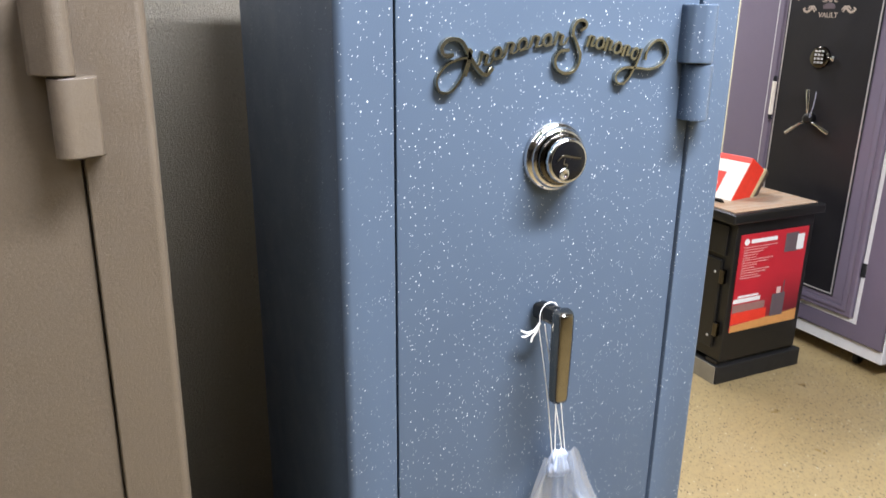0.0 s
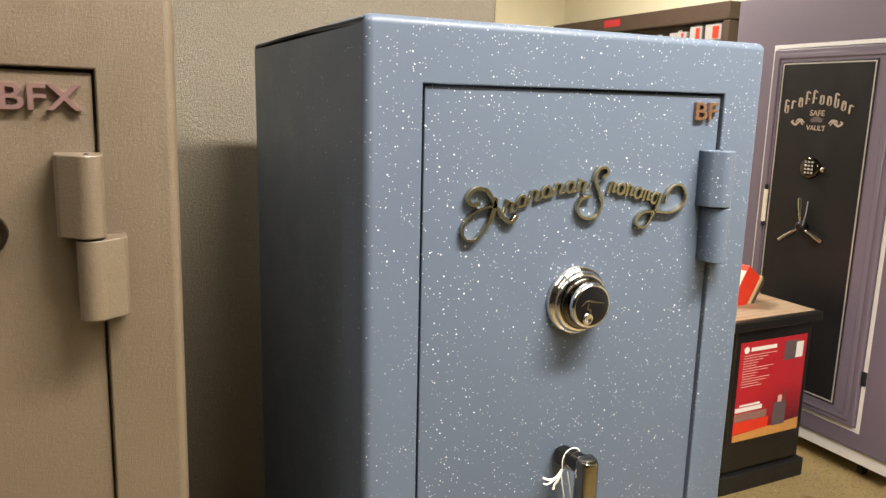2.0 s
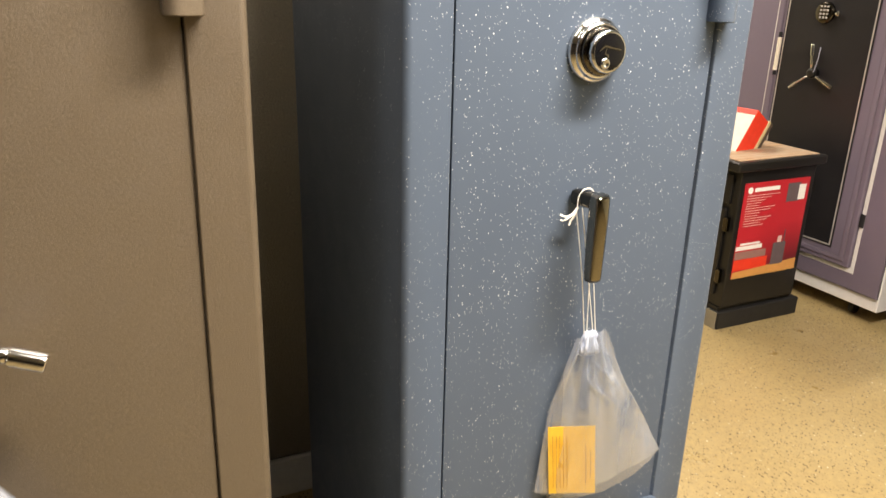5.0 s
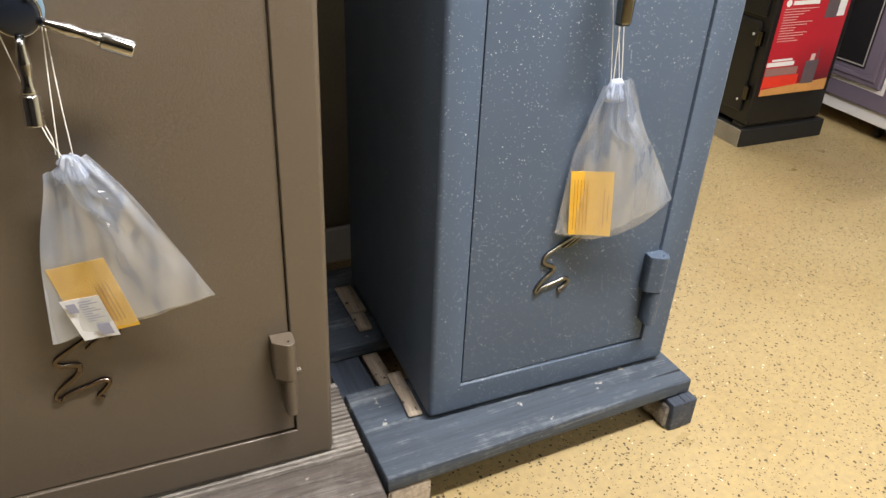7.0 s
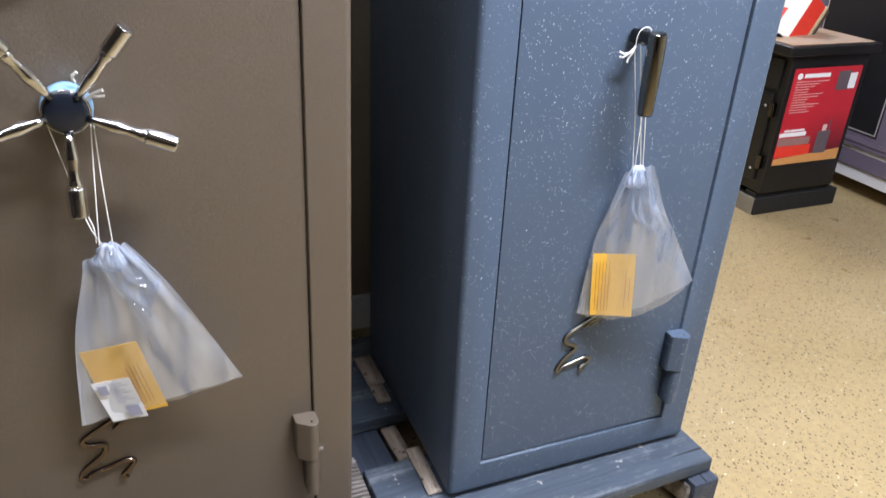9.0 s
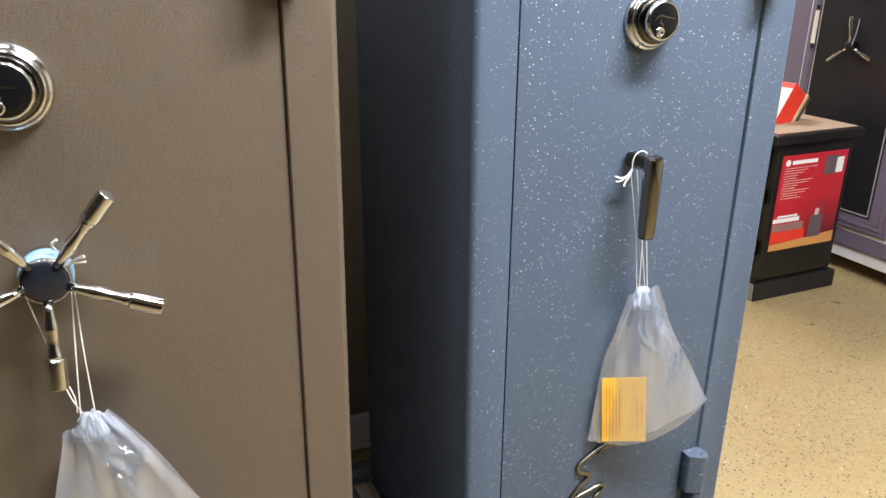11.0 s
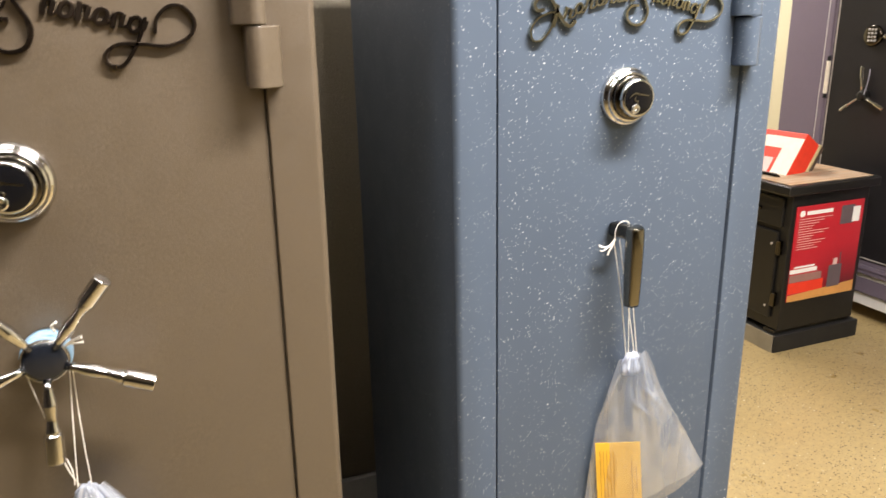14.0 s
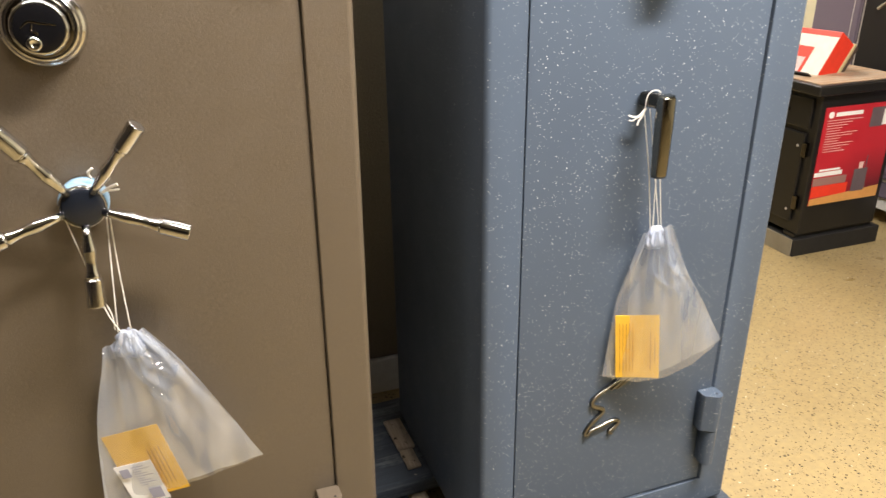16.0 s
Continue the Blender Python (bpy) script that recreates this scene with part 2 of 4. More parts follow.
def knotty_pine():
    n = Nodes("raw_pine", (0.45, 0.38, 0.29), 0.7)
    grain = n.noise(3, 5, 0.65, n.scaled(30, 2, 30), 0.6)
    col = n.mix(n.ramp(grain, 0.35, 0.68), (0.34, 0.275, 0.20), (0.54, 0.46, 0.37))
    col = n.mix(n.ramp(n.noise(17, 3, 0.6), 0.56, 0.66), col, (0.24, 0.20, 0.155))
    col = n.mix(n.ramp(n.noise(62, 2, 0.5), 0.68, 0.71), col, (0.035, 0.026, 0.018))
    n.color(col)
    n.bump(grain, 0.001, 0.5)
    return n.mat


M_RAW_WOOD = knotty_pine()
M_SKID = plain("grey_skid_paint", (0.52, 0.52, 0.52), 0.6)
M_FLOOR = chip_floor()
M_WALL = plain("cream_wall_paint", (0.74, 0.69, 0.50), 0.75, spread=0.05, grain=6)
# Out-of-view walls and ceiling, darkened to cut bounce and deepen chrome reflections.
M_DARK_WALL = plain("dark_unseen_wall", (0.075, 0.062, 0.055), 0.7, spread=0.1, grain=6)
M_CEILING = plain("grey_ceiling", (0.30, 0.295, 0.285), 0.9, spread=0.04)
M_FIXTURE = plain("white_enamel", (0.8, 0.8, 0.78), 0.4, spread=0.03)
M_DIFFUSER = glow("lamp_diffuser", (0.99, 0.97, 0.945), 6.0)
M_RED = plain("red_print", (0.50, 0.022, 0.035), 0.4)
M_BRIGHT_RED = plain("bright_red_card", (0.78, 0.045, 0.02), 0.45)
M_CREAM = plain("cream_print", (0.78, 0.72, 0.60), 0.5)


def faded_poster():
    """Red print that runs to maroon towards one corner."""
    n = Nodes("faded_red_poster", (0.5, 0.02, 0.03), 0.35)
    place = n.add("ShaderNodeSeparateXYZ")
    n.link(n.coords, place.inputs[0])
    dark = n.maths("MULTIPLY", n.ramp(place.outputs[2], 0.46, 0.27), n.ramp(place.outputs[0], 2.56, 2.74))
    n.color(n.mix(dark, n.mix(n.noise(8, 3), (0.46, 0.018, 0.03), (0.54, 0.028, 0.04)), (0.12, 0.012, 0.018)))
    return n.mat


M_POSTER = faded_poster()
M_ORANGE = plain("orange_wood_print", (0.62, 0.30, 0.09), 0.4)
M_SLATE_PRINT = plain("slate_print", (0.12, 0.09, 0.10), 0.45)
M_SHEET_PRINT = plain("taupe_print", (0.30, 0.16, 0.14), 0.5)
M_PINK_PRINT = plain("pale_print", (0.70, 0.50, 0.47), 0.5)
M_SILVER = plain("silver_line", (0.60, 0.57, 0.55), 0.35, 0.5)
M_GOLD_PRINT = plain("faded_gold_print", (0.42, 0.34, 0.27), 0.5)
M_LIGHT_WOOD = worn_board("light_wood_top", (0.30, 0.19, 0.11), (0.42, 0.33, 0.24), 0.7)
M_SHELF = plain("dark_brown_shelf", (0.07, 0.045, 0.032), 0.5)
M_CLEAR = plain("clear_blister", (0.42, 0.40, 0.40), 0.15)


# ---- building helpers ----
def link_mesh(name, bm, material, smooth=False):
    bmesh.ops.recalc_face_normals(bm, faces=bm.faces)
    for f in bm.faces:
        f.smooth = smooth
    me = bpy.data.meshes.new(name)
    bm.to_mesh(me)
    bm.free()
    me.materials.append(material)
    return new(name, me)


def part(name, bm, material, parent, label="", smooth=False):
    ob = link_mesh(name, bm, material, smooth)
    ob.parent = parent
    if smooth:
        mod = ob.modifiers.new("normals", "WEIGHTED_NORMAL")
        mod.keep_sharp = True
    if label:
        tagged(ob, label)
    return ob


def thing(name, m, label, category, group="", kind=""):
    ob = new(name)
    ob.matrix_world = m
    ob.empty_display_size = 0.05
    return tagged(ob, label, category, group, kind)


def box(x0, x1, y0, y1, z0, z1, bevel=0.0, segments=2):
    bm = bmesh.new()
    bmesh.ops.create_cube(bm, size=1)
    for v in bm.verts:
        v.co = ((x0 + x1) / 2 + v.co.x * (x1 - x0), (y0 + y1) / 2 + v.co.y * (y1 - y0), (z0 + z1) / 2 + v.co.z * (z1 - z0))
    if bevel:
        bmesh.ops.bevel(bm, geom=bm.edges[:], offset=bevel, segments=segments, affect="EDGES", profile=0.5)
    return bm


def turned(bm, m):
    bmesh.ops.transform(bm, matrix=m, verts=bm.verts)
    return bm


def lathe(profile, steps=40):
    """Radius and height pairs turned round z, closed at both ends."""
    bm = bmesh.new()
    rings = []
    for r, h in profile:
        rings.append([bm.verts.new((r * math.cos(2 * math.pi * k / steps), r * math.sin(2 * math.pi * k / steps), h)) for k in range(steps)])
    for a, b in zip(rings, rings[1:]):
        for k in range(steps):
            bm.faces.new((a[k], a[(k + 1) % steps], b[(k + 1) % steps], b[k]))
    bm.faces.new(rings[0])
    bm.faces.new(rings[-1])
    return bm


def glide(points, per=8):
    """A smooth line through the points."""
    pts = [Vector(p) for p in points]
    pts = [pts[0] * 2 - pts[1], *pts, pts[-1] * 2 - pts[-2]]
    out = []
    for a, b, c, d in zip(pts, pts[1:], pts[2:], pts[3:]):
        for k in range(per):
            t = k / per
            out.append(0.5 * ((2 * b) + (c - a) * t + (2 * a - 5 * b + 4 * c - d) * t * t + (3 * b - a - 3 * c + d) * t**3))
    out.append(pts[-2])
    return out


def stroke(points, half, deep, y, bm=None, per=8, taper=True):
    """A raised flat stroke on a face at depth y that looks to -y: (x, z) points, half its width, its relief."""
    bm = bm or bmesh.new()
    line = glide([(p[0], p[1], 0) for p in points], per)
    rings = []
    for k, p in enumerate(line):
        way = (line[min(k + 1, len(line) - 1)] - line[max(k - 1, 0)]).normalized()
        side = Vector((-way.y, way.x, 0))
        w = half * (0.55 + 0.45 * math.sin(math.pi * k / (len(line) - 1))) if taper else half
        rings.append([bm.verts.new((p.x + side.x * s * w, y - d, p.y + side.y * s * w)) for s, d in ((-1, 0), (-1, deep * 0.75), (-0.75, deep), (0.75, deep), (1, deep * 0.75), (1, 0))])
    for a, b in zip(rings, rings[1:]):
        for k in range(6):
            bm.faces.new((a[k], a[(k + 1) % 6], b[(k + 1) % 6], b[k]))
    bm.faces.new(rings[0])
    bm.faces.new(rings[-1])
    return bm


def cord(points, radius, bm=None, per=6, sides=6):
    bm = bm or bmesh.new()
    line = glide(points, per)
    rings = []
    for k, p in enumerate(line):
        way = (line[min(k + 1, len(line) - 1)] - line[max(k - 1, 0)]).normalized()
        a = way.orthogonal().normalized()
        b = way.cross(a)
        rings.append([bm.verts.new(p + radius * (math.cos(2 * math.pi * n / sides) * a + math.sin(2 * math.pi * n / sides) * b)) for n in range(sides)])
    for r, s in zip(rings, rings[1:]):
        shift = min(range(sides), key=lambda q: (s[q].co - r[0].co).length)
        for n in range(sides):
            bm.faces.new((r[n], r[(n + 1) % sides], s[(n + 1 + shift) % sides], s[(n + shift) % sides]))
    bm.faces.new(rings[0])
    bm.faces.new(rings[-1])
    return bm


def lettering(text, width, deep, squat=1.0):
    """Letters as a bmesh in the xz plane, centred, raised to -y, of the given width."""
    data = bpy.data.curves.new("letters", "FONT")
    data.body, data.align_x, data.align_y, data.extrude, data.offset = text, "CENTER", "CENTER", 0.5, 0.012
    ob = new("letters", data)
    bpy.context.view_layer.update()
    me = bpy.data.meshes.new_from_object(ob.evaluated_get(bpy.context.evaluated_depsgraph_get()))
    bm = bmesh.new()
    bm.from_mesh(me)
    bpy.data.objects.remove(ob)
    bpy.data.meshes.remove(me)
    bpy.data.curves.remove(data)
    xs = [v.co.x for v in bm.verts]
    k = width / (max(xs) - min(xs))
    for v in bm.verts:
        v.co = (v.co.x * k, -(v.co.z + 0.5) * deep, v.co.y * k * squat)
    return bm


# ---- structure ----
X0, X1, Y0, Y1 = -4.0, 3.66, -6.0, 5.08
tagged(link_mesh("floor", box(X0 - 0.1, X1 + 0.1, Y0 - 0.1, Y1 + 0.1, -0.1, 0), M_FLOOR), "tan epoxy floor with dark and white chips", "floor", kind="structure")
tagged(link_mesh("ceiling", box(X0 - 0.1, X1 + 0.1, Y0 - 0.1, Y1 + 0.1, CEILING, CEILING + 0.1), M_CEILING), "plain grey ceiling out of view, toned down to cut bounce", "ceiling", kind="structure")
for wall, dims in (("wall_east", (X1, X1 + 0.1, Y0, Y1)), ("wall_west", (X0 - 0.1, X0, Y0, Y1)), ("wall_north", (X0 - 0.1, X1 + 0.1, Y1, Y1 + 0.1)), ("wall_south", (X0 - 0.1, X1 + 0.1, Y0 - 0.1, Y0))):
    tagged(link_mesh(wall, box(*dims, 0, CEILING), M_WALL if wall in ("wall_east", "wall_north") else M_DARK_WALL), "cream painted wall" if wall in ("wall_east", "wall_north") else "unseen wall kept dark to cut bounced light", "wall", kind="structure")


def strip_light(x, y):
    t = thing("ceiling_light", pose(x, y, CEILING), "unseen white strip light assumed on the ceiling", "ceiling light", "ceiling strip lights")
    part("housing", box(-0.64, 0.64, -0.1, 0.1, -0.05, 0, 0.006), M_FIXTURE, t)
    part("diffuser", box(-0.61, 0.61, -0.08, 0.08, -0.07, -0.051, 0.006), M_DIFFUSER, t, "glowing diffuser")


for lx, ly, watts in STRIPS:
    strip_light(lx, ly)


# ---- the two gun safes ----
def safe_body(w, d, h, left, right, low, high, pocket=0.03, soft=0.011):
    """A box from (0, 0, 0) to (w, d, h) whose front, at y = 0, has a rectangular pocket for the door."""
    bm = bmesh.new()

    def ring(x0, x1, y, z0, z1):
        return [bm.verts.new(p) for p in ((x0, y, z0), (x1, y, z0), (x1, y, z1), (x0, y, z1))]

    outer, back = ring(0, w, 0, 0, h), ring(0, w, d, 0, h)
    inner, deep = ring(left, right, 0, low, high), ring(left, right, pocket, low, high)
    for a, b in ((outer, back), (outer, inner), (inner, deep)):
        for k in range(4):
            bm.faces.new((a[k], a[(k + 1) % 4], b[(k + 1) % 4], b[k]))
    bm.faces.new(back)
    bm.faces.new(deep)
    bm.edges.ensure_lookup_table()
    rims = [e for e in bm.edges if all(v in inner for v in e.verts)]
    edges = [e for e in bm.edges if all(v in outer + back for v in e.verts) and e not in rims]
    bmesh.ops.bevel(bm, geom=edges, offset=soft, segments=4, affect="EDGES", profile=0.5)
    sill = [e for e in rims if all(abs(v.co.z - low) < 1e-6 for v in e.verts)]
    jambs = [e for e in rims if e not in sill]
    bmesh.ops.bevel(bm, geom=jambs, offset=0.0025, segments=2, affect="EDGES", profile=0.5)
    sill = [e for e in bm.edges if all(abs(v.co.z - low) < 1e-6 and abs(v.co.y) < 1e-6 for v in e.verts)]
    bmesh.ops.bevel(bm, geom=sill, offset=0.009, segments=1, affect="EDGES", profile=0.5)
    return bm


DOOR = 0.005


def knuckle(x0, x1, z0, z1, out, leaf_to):
    """One half of a hinge: a rounded barrel that juts from the face, with a leaf running off to one side."""
    bm = bmesh.new()
    mid, r = (x0 + x1) / 2, (x1 - x0) / 2
    arc = [(mid + r * math.cos(a), -(out - r) - r * math.sin(a)) for a in np.linspace(0, math.pi, 11)]
    if leaf_to < x0:
        outline = [(x1, DOOR)] + arc[:8] + [(leaf_to + 0.004, -out * 0.62), (leaf_to, -out * 0.5), (leaf_to, DOOR)]
    else:
        outline = [(leaf_to, DOOR), (leaf_to, -out * 0.5), (leaf_to - 0.004, -out * 0.62)] + arc[3:] + [(x0, DOOR)]
    low, high = ([bm.verts.new((x, y, z)) for x, y in outline] for z in (z0, z1))
    for k in range(len(outline)):
        bm.faces.new((low[k], low[(k + 1) % len(outline)], high[(k + 1) % len(outline)], high[k]))
    caps = [bm.faces.new(low), bm.faces.new(high)]
    rim = [e for f in caps for e in f.edges]
    bmesh.ops.bevel(bm, geom=rim, offset=0.0018, segments=2, affect="EDGES", profile=0.5)
    return bm


def hinge(safe, paint, edge, z0, z1, door_leaf, door_right, frame_left, frame_leaf, out):
    """Two knuckles one over the other, the upper on the door and the lower on the frame; edge is the door's edge."""
    mid = (z0 + z1) / 2
    h = part("hinge", knuckle(edge + frame_left, edge + door_right, mid + 0.0008, z1, out, edge + door_leaf), paint, safe, smooth=True)
    part("lower_knuckle", knuckle(edge + max(frame_left, -0.021), edge + door_right, z0, mid - 0.0008, out * 0.96, edge + frame_leaf), paint, h, smooth=True)
    r = (door_right - frame_left) / 2
    # Dark disc stands for the shade inside the pin hole.
    part("pin_hole", turned(lathe([(0.0022, 0), (0.0022, 0.0009), (0.0012, 0.0012)], 12), pose(edge + (door_right + frame_left) / 2, -(out - r), z1 - 0.0002)), M_SHADOW, h, "dark disc for the pin hole")
    return h


def dial(safe, x, z, size):
    """A combination dial: stepped chrome ring, fluted knob and black face with a small curl on it."""
    m = pose(x, DOOR + 0.001, z, 90, 0, 0)
    r = 0.044 * size
    ring = part("dial", turned(lathe([(r, 0), (r, 0.004), (r * 0.97, 0.008), (r * 0.91, 0.011), (r * 0.87, 0.0112), (r * 0.855, 0.015), (r * 0.81, 0.0175), (r * 0.77, 0.0178), (r * 0.5, 0.0178)], 56), m), M_CHROME, safe, "stepped chrome dial ring", smooth=True)
    part("scale_ring", turned(lathe([(r * 0.76, 0.016), (r * 0.75, 0.022), (r * 0.69, 0.0255), (r * 0.5, 0.0258)], 56), m), M_GUNMETAL, ring, "black numbered dial ring", smooth=True)
    bm = bmesh.new()
    for k in range(40):
        a = 2 * math.pi * k / 40
        tick = box(-0.0003, 0.0003, -0.0010, 0.0010, -0.0003, 0.0003)
        turned(tick, m @ Matrix.Translation((r * 0.715 * math.cos(a), r * 0.715 * math.sin(a), 0.0243)) @ pose(0, 0, 0, 0, 0, math.degrees(a) + 90))
        me = bpy.data.meshes.new("tick")
        tick.to_mesh(me)
        tick.free()
        bm.from_mesh(me)
        bpy.data.meshes.remove(me)
    part("ticks", bm, M_SMOKE_CHROME, ring, "small pale tick marks")
    knob = lathe([(r * 0.64, 0.022), (r * 0.645, 0.032), (r * 0.62, 0.0365), (r * 0.55, 0.0375), (r * 0.53, 0.036), (r * 0.2, 0.036)], 64)
    for v in knob.verts:
        q = math.hypot(v.co.x, v.co.y)
        if q > r * 0.63 and v.co.z > 0.025:
            f = 1 + 0.015 * math.cos(16 * math.atan2(v.co.y, v.co.x))
            v.co.x, v.co.y = v.co.x * f, v.co.y * f
    part("knob", turned(knob, m), M_CHROME, ring, "chrome fluted knob", smooth=True)
    part("knob_face", turned(lathe([(r * 0.56, 0.0355), (r * 0.55, 0.0378), (r * 0.3, 0.0384), (r * 0.1, 0.0385)], 48), m), M_KNOB_FACE, ring, "glossy black knob face", smooth=True)
    s = r * 0.55
    curl = stroke([(x - 0.7 * s, z + 0.05 * s), (x - 0.35 * s, z + 0.30 * s), (x + 0.1 * s, z + 0.22 * s), (x + 0.7 * s, z + 0.12 * s)], 0.05 * s, 0.0006, DOOR + 0.001 - 0.0384)
    stroke([(x - 0.25 * s, z + 0.18 * s), (x - 0.3 * s, z - 0.1 * s), (x - 0.1 * s, z - 0.2 * s), (x - 0.3 * s, z - 0.5 * s)], 0.045 * s, 0.0006, DOOR + 0.001 - 0.0384, curl)
    part("knob_emblem", curl, M_SMOKE_CHROME, ring, "small silver curl")
    key = turned(lathe([(r * 0.17, 0), (r * 0.17, 0.0022), (r * 0.13, 0.0030), (r * 0.09, 0.0030), (r * 0.07, 0.0015), (r * 0.02, 0.0012)], 24), pose(x - 0.28 * s, DOOR + 0.001 - 0.0380, z - 0.62 * s, 90, 0, 0))
    part("key_lock", key, M_CHROME, ring, "round chrome key lock", smooth=True)
    return ring


def scroll(safe, x, z, size, shade):
    """The maker's sign as plain raised scrollwork: three looped flourishes and two wavy runs on an arch."""
    def at(u, v):
        return x + u * size, z + v * size

    sign = None

    def add(name, bm, label):
        nonlocal sign
        made = part(name, bm, shade, sign or safe, label)
        sign = sign or made

    runs = [
        ([(-0.153, 0.022), (-0.165, 0.022), (-0.169, 0.031), (-0.159, 0.040), (-0.143, 0.038), (-0.132, 0.022), (-0.121, 0.006), (-0.109, -0.002), (-0.099, 0.006)], 0.0036),
        ([(-0.131, 0.018), (-0.143, 0.018), (-0.163, 0.010), (-0.175, -0.006), (-0.171, -0.020), (-0.157, -0.021), (-0.143, -0.006), (-0.136, 0.010), (-0.131, 0.030)], 0.0022),
        ([(-0.137, -0.003), (-0.133, 0.010), (-0.129, 0.028)], 0.0026),
        ([(0.027, 0.050), (0.036, 0.056), (0.032, 0.063), (0.021, 0.061), (0.016, 0.048), (0.023, 0.034), (0.029, 0.018), (0.023, 0.002), (0.009, -0.003), (-0.005, 0.003), (-0.009, 0.015), (-0.001, 0.025), (0.012, 0.026)], 0.0028),
        ([(0.129, 0.027), (0.123, 0.011), (0.115, -0.004), (0.103, -0.018), (0.091, -0.016), (0.089, -0.007), (0.101, 0.002), (0.122, 0.002), (0.147, 0.000), (0.167, 0.008), (0.174, 0.022), (0.165, 0.036), (0.151, 0.037), (0.139, 0.026), (0.136, 0.012)], 0.0022),
    ]
    for pts, half in runs:
        add("scroll_sign" if sign is None else "flourish", stroke([at(*p) for p in pts], 0.82 * half * size, 0.007, DOOR, taper=False), "raised dark brass scrollwork" if sign is None else "")
    for u0, u1, v0, vm, v1, count in ((-0.118, 0.008, 0.012, 0.034, 0.039, 7), (0.040, 0.128, 0.038, 0.030, 0.018, 6)):
        def height(q):
            return (1 - q) ** 2 * v0 + 2 * q * (1 - q) * (2 * vm - 0.5 * v0 - 0.5 * v1) + q * q * v1

        pick = random.Random(count)
        for k in range(count):
            q = (k + 0.5) / count
            u, v, lean = u0 + (u1 - u0) * q, height(q), 0.0022
            tall, w = pick.choice((0.0062, 0.0070, 0.0100, 0.0066)), (u1 - u0) / count
            if k % 2:
                ring = [at(u - 0.1 * w + 0.0056 * math.cos(q * math.pi / 4 + 0.6) + 0.0016 * math.sin(q * math.pi / 4 + 0.6), v + 0.0068 * math.sin(q * math.pi / 4 + 0.6)) for q in range(9)]
                bm = stroke(ring, 0.0021 * size, 0.005, DOOR, per=3, taper=False)
            else:
                bm = stroke([at(u - 0.38 * w - lean, v - 0.0070), at(u - 0.38 * w, v), at(u - 0.38 * w + lean, v + tall)], 0.0023 * size, 0.005, DOOR, per=3, taper=False)
                stroke([at(u + 0.12 * w - lean, v - 0.0068), at(u + 0.12 * w, v), at(u + 0.12 * w + lean, v + 0.0056)], 0.0023 * size, 0.0046, DOOR, bm, 3, False)
                stroke([at(u - 0.38 * w, v + 0.0025), at(u - 0.1 * w, v + 0.0068), at(u + 0.12 * w + lean, v + 0.0056)], 0.0013 * size, 0.0042, DOOR, bm, 3, False)
            stroke([at(u + 0.10 * w - lean, v - 0.0062), at(u + 0.40 * w, v - 0.0050), at(u + 0.68 * w, v + 0.0030)], 0.0013 * size, 0.0042, DOOR, bm, 3, False)
            add("flourish", bm, "")
    return sign


def bird_mark(safe, pts_a, pts_b, pts_c, shade):
    bm = stroke(pts_a, 0.0042, 0.006, DOOR)
    stroke(pts_b, 0.0038, 0.006, DOOR, bm)
    for p in pts_c:
        stroke(p, 0.0025, 0.006, DOOR, bm)
    return part("emblem", bm, shade, safe, "curling metal emblem")


# blue safe
def on_blue(x, z):
    """Face coordinates of the blue safe, from its lower left-hand corner."""
    return x - BX, z - BZ


BX, BY, BZ, BW, BD, BH = 0.4836, 0.827, 0.130, 0.602, 0.57, 1.506
blue = thing("gun_safe", pose(BX, BY, BZ), "slate-blue gun safe with white speckled paint on a pallet", "safe")
part("body", safe_body(BW, BD, BH, 0.070, 0.529, 0.071, 1.434), M_BLUE, blue, smooth=True)
part("door", box(0.0740, 0.5266, DOOR, 0.029, 0.0745, 1.4310, 0.0015), M_BLUE, blue, smooth=True)
hinge(blue, M_BLUE, 0.527, 1.200, 1.357, -0.031, 0.010, -0.028, 0.018, 0.033)
hinge(blue, M_BLUE, 0.527, 0.135, 0.313, -0.036, 0.006, -0.020, 0.010, 0.033)
dial(blue, 0.300, 1.160, 1.07)
scroll(blue, 0.2994, 1.272, 1.0, M_BRASS)
part("badge", turned(lettering("BF", 0.040, 0.005, 0.8), pose(0.498, DOOR, 1.4085)), M_COPPER, blue, "copper letter badge")
bird_mark(blue, [on_blue(*p) for p in ((0.790, 0.524), (0.755, 0.506), (0.723, 0.486), (0.722, 0.470), (0.745, 0.456), (0.741, 0.444), (0.722, 0.428), (0.708, 0.408), (0.714, 0.398))],
          [on_blue(*p) for p in ((0.712, 0.399), (0.722, 0.410), (0.745, 0.416), (0.770, 0.422), (0.784, 0.418), (0.777, 0.406), (0.764, 0.397), (0.771, 0.390))],
          [[on_blue(0.816, 0.526), on_blue(0.795, 0.512), on_blue(0.772, 0.498)], [on_blue(0.803, 0.526), on_blue(0.782, 0.512), on_blue(0.760, 0.498)]], M_PEWTER)


